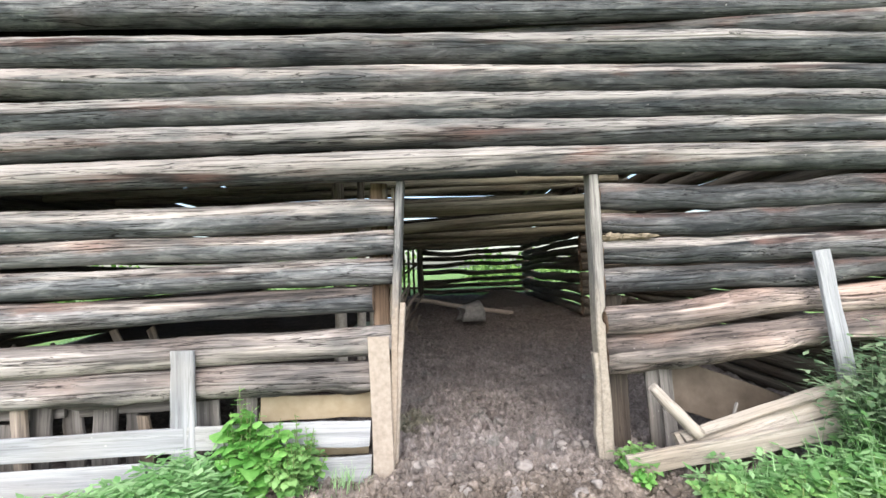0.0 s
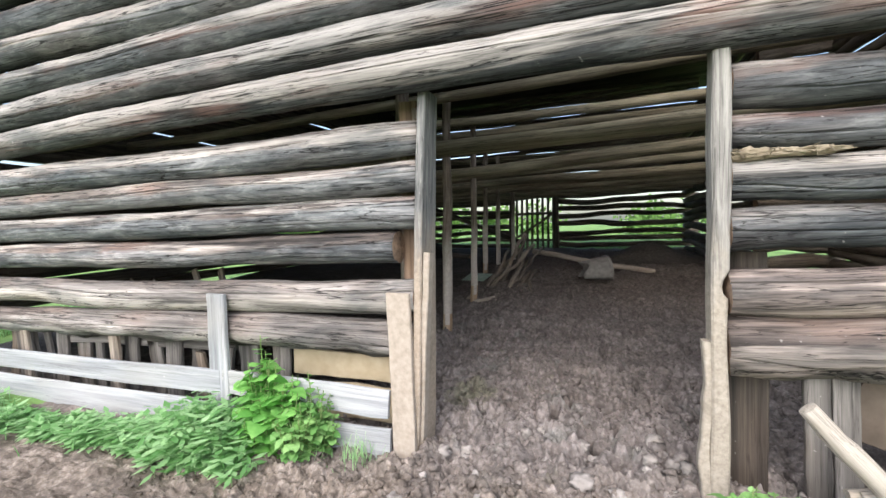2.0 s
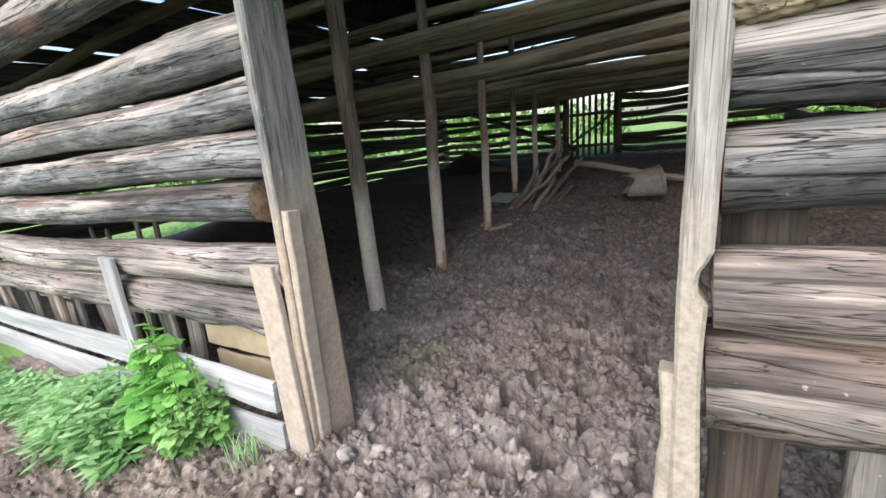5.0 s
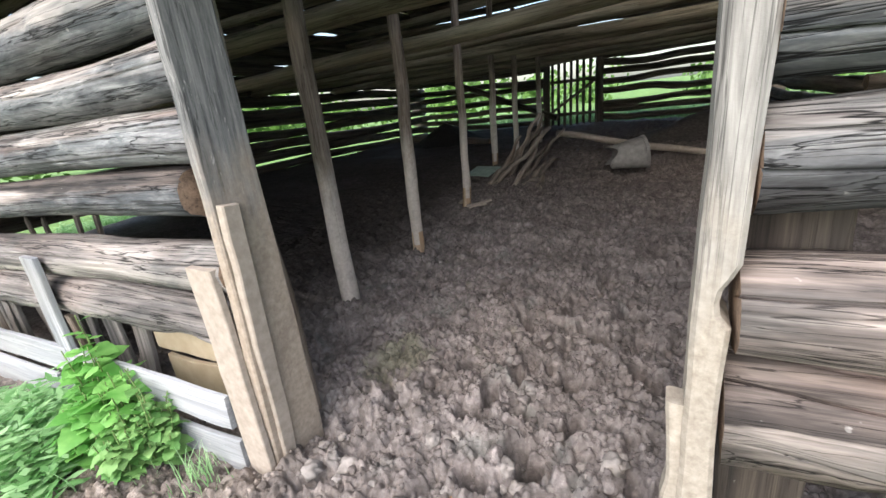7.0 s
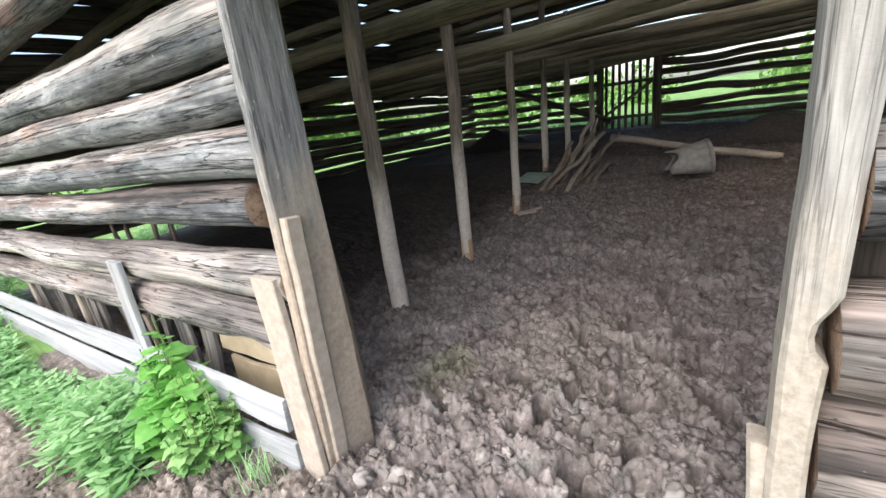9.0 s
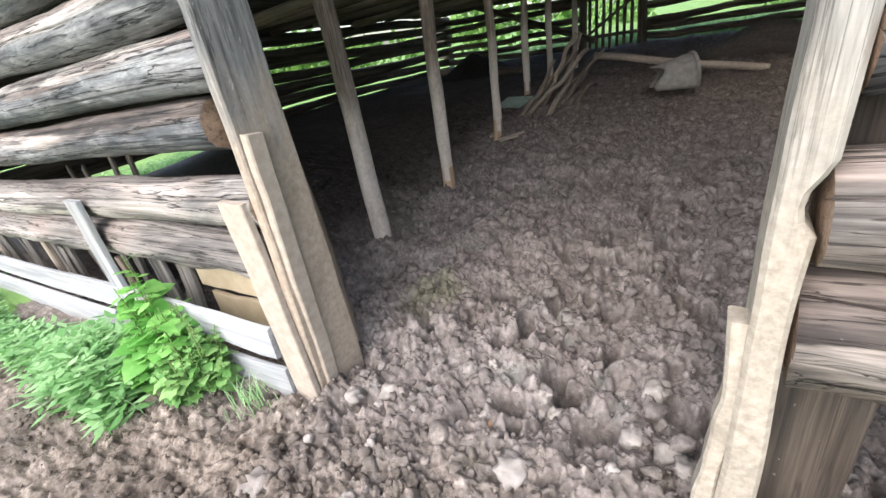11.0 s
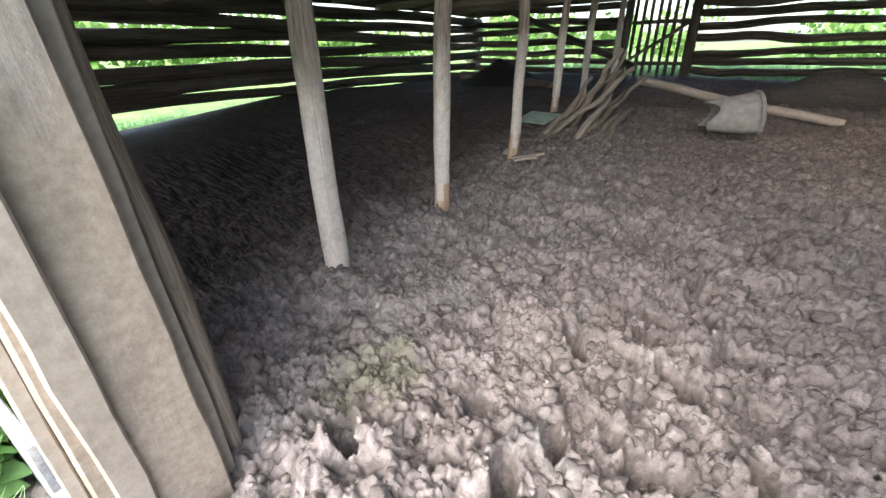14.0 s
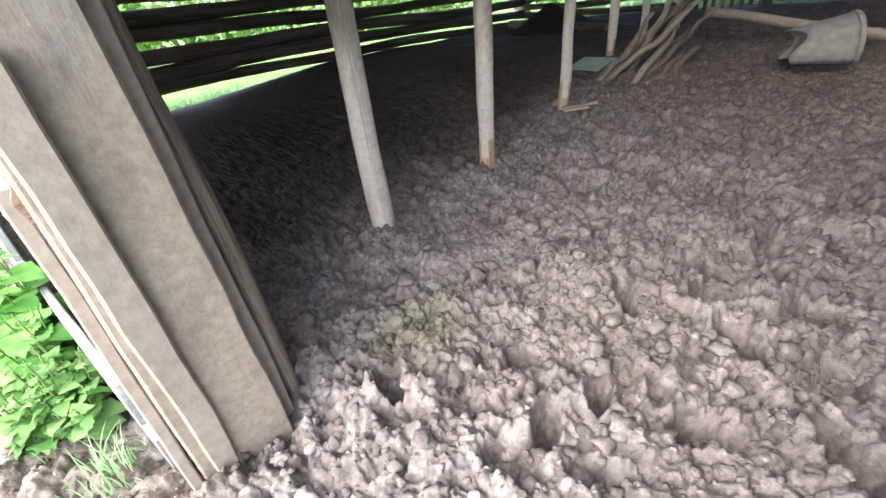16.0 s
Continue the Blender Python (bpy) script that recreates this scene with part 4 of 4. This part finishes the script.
ob = board("splinter", (2.2, 3.3, 0.1), (2.27, 3.3, 0.36), 0.05, 0.02, 789, JAMB_DARK, taper=0.2, step=0.05)
tagged(ob, "pointed splinter of pale wood", "splinter")

# ---------------------------------------------------------------- things lying inside
def pail():
    """A broken tapered bucket on its side: rim, curved shell with a torn edge."""
    top = group_at("broken_bucket", (0.55, 9.3, ground_z(0.55, 9.3)), "broken pale grey bucket lying on the mud", "bucket")
    for name, r0, r1, x0, x1, torn in (("shell", 0.19, 0.27, 0.0, 0.5, 0.13), ("rim", 0.275, 0.285, 0.485, 0.52, 0.0)):
        verts, faces = [], []
        n, k = 20, 8
        for inner in (0, 1):
            for i in range(k + 1):
                u = i / k
                for j in range(n + 1):
                    a = -0.5 + 4.2 * j / n
                    cut = torn * (0.5 + 0.5 * math.sin(a * 3.1 + 0.6)) * (1 - u)
                    r = r0 + (r1 - r0) * u - inner * 0.008
                    verts.append((x0 + (x1 - x0) * u + cut, math.cos(a) * r, math.sin(a) * r * 1.02 + 0.2))
        m = n + 1
        for inner in (0, 1):
            o = inner * (k + 1) * m
            for i in range(k):
                for j in range(n):
                    q = (o + i * m + j, o + i * m + j + 1, o + (i + 1) * m + j + 1, o + (i + 1) * m + j)
                    faces.append(q if inner else q[::-1])
        o = (k + 1) * m
        for j in range(n):
            faces.append((j, j + 1, o + j + 1, o + j))
            b = k * m
            faces.append((b + j + 1, b + j, o + b + j, o + b + j + 1))
        for i in range(k):
            faces.append((i * m, o + i * m, o + (i + 1) * m, (i + 1) * m))
            b = n
            faces.append((i * m + b, (i + 1) * m + b, o + (i + 1) * m + b, o + i * m + b))
        ob = mesh_object(name, verts, faces, PAIL, top)
        ob.location = (-0.25, 0, 0)
    top.rotation_euler = (0, radians(-4), radians(22))
    top.scale = (1.02, 1.02, 1.02)
    return top


pail()
ob = log("long_pole", (-0.8, 10.7, ground_z(-0.8, 10.7) + 0.34), (1.66, 10.1, ground_z(1.66, 10.1) + 0.03), 0.062, 0.05, 801, JAMB, None, step=0.15, cracks=0, sides=10)
tagged(ob, "long peeled pole lying across the muddy floor", "pole")
rng = random.Random(8)
for k in range(15):
    bx, by = -1.3 + 0.05 * k + rng.uniform(-0.12, 0.12), 8.45 + rng.uniform(-0.1, 0.5)
    tx, ty = -0.95 + rng.uniform(-0.2, 0.3) + 0.03 * k, 9.5 + rng.uniform(-0.3, 0.5)
    h = rng.uniform(0.35, 0.95) if k < 10 else rng.uniform(0.05, 0.3)
    ob = log("stick", (bx, by, ground_z(bx, by) - 0.03), (tx, ty, ground_z(bx, by) + h), rng.uniform(0.03, 0.055), rng.uniform(0.02, 0.035), 820 + k, SLAB, None, step=0.1, cracks=0, sides=8, crook=0.04, rough=0.14)
    tagged(ob, "crooked dry branch heaped by the prop poles", "stick", "pile of branches")
ob = board("scrap_sheet", (-1.95, 9.2, ground_z(-1.9, 9.2) + 0.04), (-1.45, 9.05, ground_z(-1.5, 9) + 0.06), 0.36, 0.015, 840, SHEET, face=(0, -0.3, 1))
tagged(ob, "pale green scrap sheet lying on the mud", "sheet")
for k, (xa, ya, xb, yb) in enumerate(((-1.25, 7.45, -0.95, 7.62), (-1.2, 7.42, -0.98, 7.5), (-1.4, 7.55, -1.36, 7.62))):
    ob = board("wood_scrap", (xa, ya, ground_z(xa, ya) + 0.02), (xb, yb, ground_z(xb, yb) + 0.05), 0.06, 0.025, 850 + k, JAMB, face=(0, 0, 1), step=0.05, chip=0.01)
    tagged(ob, "splintered wood scrap at a pole foot", "scrap", "wood scraps")


def mound(name, x, y, sx, sy, h, material, label, k):
    n = 46
    us = np.linspace(-1, 1, n)
    gx, gy = np.meshgrid(us, us)
    r = np.sqrt(gx ** 2 + gy ** 2) + 0.25 * (value_noise(gx * 2 + k, gy * 2, k) - 0.5)
    wx, wy = x + gx * sx, y + gy * sy
    z = ground_base(wx, wy) - 0.08 + (h + 0.1) * np.exp(-(r ** 2) * 3.0) + 0.05 * clods(wx, wy, 0.16, k) * np.exp(-r * 1.2) - 0.25 * smooth_step(0.85, 1.3, r)
    verts = np.stack([wx, wy, z], -1).reshape(-1, 3).tolist()
    faces = [(j * n + i, j * n + i + 1, (j + 1) * n + i + 1, (j + 1) * n + i) for j in range(n - 1) for i in range(n - 1)]
    ob = mesh_object(name, verts, faces, material)
    return tagged(ob, label, "heap", kind="stuff")


mound("litter_heap", 1.75, 12.4, 1.8, 1.4, 0.42, HEAP, "low brown heap of old litter against the back", 91)
# added near-black mound that stands in for a dark hole at the back
mound("dark_heap", -4.6, 13.4, 1.3, 1.1, 0.5, DARK_HOLE, "near-black heap standing in for a dark hole at the back", 95)
ob = log("leaning_pole", (-5.6, 15.9, 2.1), (-1.9, 15.3, 0.7), 0.09, 0.08, 870, INNER, None, step=0.25, cracks=0, sides=10)
tagged(ob, "long dark pole leaning across the back wall", "pole")
ob = log("fallen_log", (-6.2, 14.2, 0.5), (-2.9, 12.6, 0.42), 0.12, 0.1, 871, INNER, None, step=0.25, cracks=0, sides=10)
tagged(ob, "dark log lying on the floor at the back", "log")

# loose lumps of mud
def loose_clods(name, count, level, sizes, seed, xr, yr, material, label):
    """Crumbs of mud strewn over the ground, joined into one mesh."""
    gen = np.random.default_rng(seed)
    bm = bmesh.new()
    bmesh.ops.create_icosphere(bm, subdivisions=level, radius=1.0)
    unit = np.array([v.co[:] for v in bm.verts])
    tris = np.array([[v.index for v in f.verts] for f in bm.faces])
    bm.free()
    shapes = []
    for k in range(14):
        d = [1 + 0.55 * noise.noise((c[0] * 1.2 + k * 3.1, c[1] * 1.2, c[2] * 1.2)) + 0.5 * noise.noise((c[0] * 2.9, c[1] * 2.9 + k * 5.3, c[2] * 2.9)) + 0.25 * noise.noise((c[0] * 5.5 + k, c[1] * 5.5, c[2] * 5.5)) for c in unit]
        shapes.append(unit * np.array(d)[:, None])
    px, py = gen.uniform(*xr, count), gen.uniform(*yr, count)
    pz = ground_height(px, py)
    verts, faces = [], []
    for k in range(count):
        s = sizes[0] * (sizes[1] / sizes[0]) ** (gen.random() ** 1.6)
        a = gen.uniform(0, 6.28)
        c = shapes[gen.integers(14)] * np.array([gen.uniform(0.8, 1.35), gen.uniform(0.7, 1.1), gen.uniform(0.55, 0.9)]) * s
        x, y = c[:, 0] * math.cos(a) - c[:, 1] * math.sin(a), c[:, 0] * math.sin(a) + c[:, 1] * math.cos(a)
        verts.append(np.stack([x + px[k], y + py[k], c[:, 2] + pz[k] + s * 0.1], -1))
        faces.append(tris + k * len(unit))
    ob = mesh_object(name, np.concatenate(verts).tolist(), np.concatenate(faces).tolist(), material)
    return tagged(ob, label, "mud", kind="stuff")


loose_clods("mud_clods", 900, 2, (0.016, 0.05), 77, (-1.5, 2.2), (2.9, 6.4), MUD, "loose dry lumps of grey-brown mud")
loose_clods("mud_crumbs", 6000, 1, (0.006, 0.018), 78, (-2.2, 2.2), (1.9, 5.6), MUD, "fine crumbs of grey-brown mud")

loose_clods("dried_flakes", 70, 3, (0.02, 0.06), 79, (-0.35, 1.2), (2.5, 4.1), DRY, "pale dried flakes of mud lying in the doorway")
loose_clods("yard_clods", 600, 3, (0.012, 0.036), 80, (-0.5, 1.2), (2.0, 3.3), MUD, "broken brown clods heaped before the doorway")

chink = group_at("chinking", (1.56, 3.43, 1.69), "crumbly straw and clay chinking stuffed between two logs", "chinking")
for k, (x, w, h) in enumerate(((-0.14, 0.1, 0.03), (0.0, 0.09, 0.022), (0.13, 0.1, 0.02))):
    bm = bmesh.new()
    bmesh.ops.create_icosphere(bm, subdivisions=4, radius=1.0)
    for v in bm.verts:
        d = 1 + 0.45 * noise.noise(v.co * 2.2 + Vector((k * 4.0, 0, 0))) + 0.35 * noise.noise(v.co * 6) + 0.2 * noise.noise(v.co * 14)
        v.co = Vector((v.co.x * w * d + x, v.co.y * 0.04 * d, v.co.z * h * d))
    part("wad", bm, STRAW, chink, smooth=True)
rng = random.Random(6)
for k in range(16):
    x = rng.uniform(-0.2, 0.2)
    log("stalk", (x, -0.02, rng.uniform(-0.01, 0.02)), (x + rng.uniform(-0.08, 0.08), -0.06, rng.uniform(-0.03, 0.03)), 0.003, 0.0015, 880 + k, STRAW, chink, sides=5, step=0.04, cracks=0, crook=0.01)


def crumpled(name, x, y, size, material, label, category, seed):
    """A small crumpled flake lying on the mud."""
    bm = bmesh.new()
    bmesh.ops.create_grid(bm, x_segments=7, y_segments=7, size=1.0)
    for v in bm.verts:
        r = 1 + 0.35 * noise.noise(Vector((v.co.x * 1.3 + seed, v.co.y * 1.3, 0)))
        v.co = Vector((v.co.x * size * r, v.co.y * size * 0.7 * r, size * 0.5 * noise.noise(Vector((v.co.x * 1.7, v.co.y * 1.7 + seed, 3.0)))))
    geo = bmesh.ops.solidify(bm, geom=bm.faces[:], thickness=0.004)
    ob = part(name, bm, material, smooth=True)
    z = float(ground_height(np.array([x]), np.array([y]))[0])
    ob.location = (x, y, z + size * 0.3)
    ob.rotation_euler = (0.2, -0.15, seed)
    return tagged(ob, label, category)


crumpled("dead_leaf", 0.42, 3.6, 0.014, PEEL, "small orange dead leaf on the mud", "leaf", 2)
crumpled("paper_scrap", 0.78, 5.92, 0.05, SHEET, "pale greenish scrap trodden into the mud", "scrap", 4)
# dry grass caught on a log
rng = random.Random(3)
tuft = group_at("straw_tuft", (-2.45, 3.3, 3.24), "tuft of dry grass caught on the logs", "straw")
for k in range(14):
    a = rng.uniform(-0.25, 0.3)
    ob = log("stalk", (rng.uniform(-0.12, 0.12), rng.uniform(-0.03, 0.0), rng.uniform(-0.02, 0.03)), (rng.uniform(-0.3, 0.3), rng.uniform(-0.08, -0.02), a * 0.35), 0.004, 0.002, 900 + k, STRAW, tuft, sides=5, step=0.05, cracks=0, crook=0.03)

# ---------------------------------------------------------------- plants
def leaf_mesh(name, length, width, seed, droop, material, lobes=0.0):
    rng = random.Random(seed)
    verts, faces = [], []
    n = 7
    for i in range(n + 1):
        u = i / n
        w = width * (math.sin(math.pi * min(1.0, u ** 0.72)) ** 0.85) * (1 + lobes * (1 if i % 2 else -1))
        z = -droop * u * u * length + rng.uniform(-0.004, 0.004)
        for s in (-1, -0.5, 0, 0.5, 1):
            verts.append((u * length, s * w / 2, z + abs(s) * w * 0.16 - s * s * w * 0.1 + rng.uniform(-0.003, 0.003)))
    for i in range(n):
        for k in range(4):
            a = i * 5 + k
            faces.append((a, a + 1, a + 6, a + 5))
    me = bpy.data.meshes.new(name)
    me.from_pydata(verts, [], faces)
    me.polygons.foreach_set("use_smooth", [True] * len(me.polygons))
    me.materials.append(material)
    return me


def broad_plant(x, y, stems, height, spread, leaf_len, material, seed, label, per=9):
    rng = random.Random(seed)
    z0 = ground_z(x, y) - 0.02
    top = group_at("broadleaf_weed", (x, y, z0), label, "plant", group="weeds by the wall")
    kinds = [leaf_mesh("leaf", leaf_len * s, leaf_len * s * 0.86, seed + k, d, material, 0.07) for k, (s, d) in enumerate(((1.0, 0.35), (0.8, 0.2), (1.2, 0.5), (0.6, 0.1)))]
    for k in range(stems):
        a = 6.283 * k / stems + rng.uniform(-0.5, 0.5)
        lean = rng.uniform(0.15, 1.0) * spread
        h = height * rng.uniform(0.55, 1.0) * (1.1 - 0.35 * lean / spread)
        base = Vector((math.cos(a) * 0.05 + rng.uniform(-0.04, 0.04), math.sin(a) * 0.04, 0))
        tip = Vector((math.cos(a) * lean, math.sin(a) * lean * 0.6, h))
        ob = log("stem", base, tip, 0.006, 0.003, seed * 7 + k, STEM, top, sides=6, step=0.05, cracks=0, crook=0.008)
        for i in range(per):
            u = 0.18 + 0.82 * (i + rng.uniform(0, 0.6)) / per
            p = base.lerp(tip, min(u, 1.0))
            lf = new("leaf", kinds[rng.randrange(4) if u < 0.85 else 3])
            lf.parent = top
            yaw = i * 2.4 + rng.uniform(-0.5, 0.5)
            lf.matrix_basis = Matrix.Translation(p) @ Euler((rng.uniform(-0.4, 0.4), rng.uniform(-0.75, 0.35), yaw)).to_matrix().to_4x4() @ Matrix.Scale(rng.uniform(0.7, 1.15) * (1.15 - 0.4 * u), 4)
    return top


broad_plant(-1.55, 3.22, 16, 0.76, 0.2, 0.165, LEAF, 31, "bright green broadleaf weed at the wall foot", 12)
broad_plant(-1.45, 3.13, 17, 0.52, 0.25, 0.155, LEAF, 34, "bright green broadleaf weed at the wall foot", 11)
broad_plant(-1.52, 3.05, 12, 0.32, 0.22, 0.13, LEAF, 35, "low bright green weed at the wall foot", 9)
broad_plant(-1.31, 3.19, 17, 0.56, 0.2, 0.14, LEAF, 39, "bright green broadleaf weed at the wall foot", 11)
broad_plant(-1.1, 3.2, 18, 0.54, 0.2, 0.075, LEAF_DARK, 37, "dull green weed with small leaves beside the rails", 14)
broad_plant(-1.15, 3.08, 14, 0.38, 0.2, 0.08, LEAF_DARK, 38, "dull green weed with small leaves beside the rails", 11)
broad_plant(1.44, 3.2, 11, 0.3, 0.16, 0.095, LEAF_DARK, 43, "low leafy green weed beside the jamb post", 12)
broad_plant(1.78, 2.72, 14, 0.26, 0.24, 0.1, LEAF_DARK, 51, "leafy dull green weed in front of the low board", 10)
broad_plant(2.2, 2.66, 15, 0.28, 0.28, 0.1, LEAF_DARK, 52, "leafy dull green weed in front of the low board", 10)
broad_plant(2.68, 2.68, 14, 0.36, 0.28, 0.12, LEAF_DARK, 53, "dull green leafy weed among the tall grass", 10)
broad_plant(1.4, 3.08, 4, 0.13, 0.1, 0.07, LEAF, 47, "low leafy green weed beside the jamb post", 11)


def blades(name, spots, material, label, category, seed, leafy=0.0):
    """Bent tapering blades; spots: x, y, spread, count, height, width."""
    rng = random.Random(seed)
    verts, faces = [], []
    for x, y, sx, sy, count, height, width in spots:
        for k in range(count):
            px, py = x + rng.gauss(0, sx), y + rng.gauss(0, sy)
            if -0.48 < px < 1.3 and 2.9 < py < 6.0:
                continue
            if abs(px) < 7.6 and 3.33 < py < 6.0:
                py = 3.3 - rng.uniform(0, 0.15)
            pz = ground_z(px, py) - 0.01
            h = height * rng.uniform(0.45, 1.1)
            a = rng.uniform(0, 6.283)
            bend = rng.uniform(0.1, 0.7) * h
            dx, dy = math.cos(a), math.sin(a)
            w = width * rng.uniform(0.6, 1.2)
            o = len(verts)
            n = 4
            for i in range(n + 1):
                u = i / n
                ww = w * (1 - u ** 1.8) * 0.5 + 0.0004
                cx, cy, cz = px + dx * bend * u * u, py + dy * bend * u * u, pz + h * (u - 0.25 * u * u * bend / h)
                verts.append((cx - dy * ww, cy + dx * ww, cz))
                verts.append((cx + dy * ww, cy - dx * ww, cz))
            for i in range(n):
                b = o + i * 2
                faces.append((b, b + 1, b + 3, b + 2))
            if rng.random() < leafy:
                for i in range(10):
                    u = 0.2 + 0.08 * i
                    c = Vector((px + dx * bend * u * u, py + dy * bend * u * u, pz + h * (u - 0.25 * u * u * bend / h)))
                    b = rng.uniform(0, 6.283)
                    d = Vector((math.cos(b), math.sin(b), rng.uniform(-0.3, 0.4))) * rng.uniform(0.06, 0.13)
                    s = Vector((-math.sin(b), math.cos(b), 0)) * rng.uniform(0.013, 0.024)
                    o = len(verts)
                    verts.extend([tuple(c), tuple(c + d * 0.5 + s), tuple(c + d), tuple(c + d * 0.5 - s)])
                    faces.append((o, o + 1, o + 2, o + 3))
    ob = mesh_object(name, verts, faces, material)
    return tagged(ob, label, category, kind="stuff")


blades("wall_weeds", [(-1.85, 2.94, 0.13, 0.08, 260, 0.36, 0.007), (-2.2, 2.9, 0.18, 0.08, 240, 0.22, 0.007), (-2.75, 2.86, 0.26, 0.06, 240, 0.14, 0.007), (-3.5, 2.8, 0.36, 0.05, 240, 0.09, 0.007),
                       (-1.66, 2.86, 0.11, 0.06, 120, 0.22, 0.007)], GRASS, "fine bright green weeds along the wall foot", "weeds", 3, 0.9)
blades("grass_tuft", [(-0.76, 3.2, 0.06, 0.05, 60, 0.17, 0.006), (-1.0, 3.08, 0.1, 0.04, 20, 0.1, 0.006)], GRASS, "small tuft of green grass on the mud", "grass", 4)
blades("tall_grass", [(1.98, 2.88, 0.12, 0.09, 150, 0.2, 0.009), (2.3, 2.86, 0.16, 0.1, 280, 0.25, 0.01), (2.75, 2.82, 0.2, 0.12, 380, 0.34, 0.011), (3.1, 2.78, 0.2, 0.14, 400, 0.52, 0.011), (3.45, 2.95, 0.25, 0.16, 420, 0.8, 0.01), (4.2, 2.9, 0.4, 0.2, 400, 0.9, 0.01)],
       GRASS, "tall green grass growing against the log wall", "grass", 5, 0.3)
blades("tall_herb", [(3.12, 3.1, 0.1, 0.08, 200, 0.95, 0.006), (3.45, 3.05, 0.18, 0.1, 320, 1.15, 0.006), (3.9, 3.0, 0.2, 0.1, 260, 1.15, 0.006)], GRASS_PALE, "tall feathery silver-green herb beside the stake", "herb", 6, 1.0)
blades("meadow_grass", [(-4.2, 2.4, 0.3, 0.15, 500, 0.16, 0.01), (-5.2, 2.4, 0.6, 0.25, 1200, 0.2, 0.012), (-6.8, 2.4, 0.6, 0.5, 1200, 0.4, 0.012), (-8.2, 6, 0.3, 2.5, 900, 0.3, 0.014), (-8.2, 12, 0.3, 2.5, 900, 0.3, 0.014), (-3.0, 17.4, 2.5, 0.3, 900, 0.4, 0.015), (1.0, 17.4, 1.5, 0.3, 500, 0.4, 0.015)],
       GRASS, "bright meadow grass around the barn", "grass", 7, 0.6)

flower = group_at("wildflower", (3.42, 2.95, ground_z(3.4, 2.95)), "violet wildflower among the tall grass", "flower")
for k, (dx, dz) in enumerate(((0.0, 0.8), (0.06, 0.72), (-0.05, 0.66), (0.1, 0.86))):
    log("stem", (dx * 0.3, 0, 0), (dx, -0.02, dz), 0.004, 0.003, 950 + k, STEM, flower, sides=5, step=0.08, cracks=0)
    for j in range(6):
        me = bpy.data.meshes.get("violet_petal") or leaf_mesh("violet_petal", 0.028, 0.018, 5, 0.2, PETAL)
        pt = new("petal", me)
        pt.parent = flower
        pt.matrix_basis = Matrix.Translation((dx, -0.02, dz)) @ Euler((0, -0.4, j * 1.05)).to_matrix().to_4x4()

# ---------------------------------------------------------------- woods beyond the meadow
rng = random.Random(12)
verts, faces = [], []
clumps = []
for k in range(46):
    clumps.append((rng.uniform(-30, 18), rng.uniform(27, 36), rng.uniform(0.5, 2.4), rng.uniform(0.9, 1.8)))
for k in range(46):
    clumps.append((rng.uniform(-30, -20), rng.uniform(-4, 30), rng.uniform(0.5, 2.4), rng.uniform(0.9, 1.8)))
for cx, cy, cz, r in clumps:
    for k in range(110):
        d = Vector((rng.gauss(0, 1), rng.gauss(0, 1), rng.gauss(0, 0.8))).normalized() * r * rng.uniform(0.55, 1.05)
        c = Vector((cx, cy, cz)) + d
        s = rng.uniform(0.14, 0.3)
        u = Vector((rng.gauss(0, 1), rng.gauss(0, 1), rng.gauss(0, 1))).normalized()
        v = u.orthogonal().normalized()
        o = len(verts)
        verts.extend([tuple(c - u * s), tuple(c + v * s * 0.6), tuple(c + u * s), tuple(c - v * s * 0.6)])
        faces.append((o, o + 1, o + 2, o + 3))
ob = mesh_object("far_woods", verts, faces, FOLIAGE)
tagged(ob, "green shrubs and trees beyond the meadow", "trees", kind="stuff")
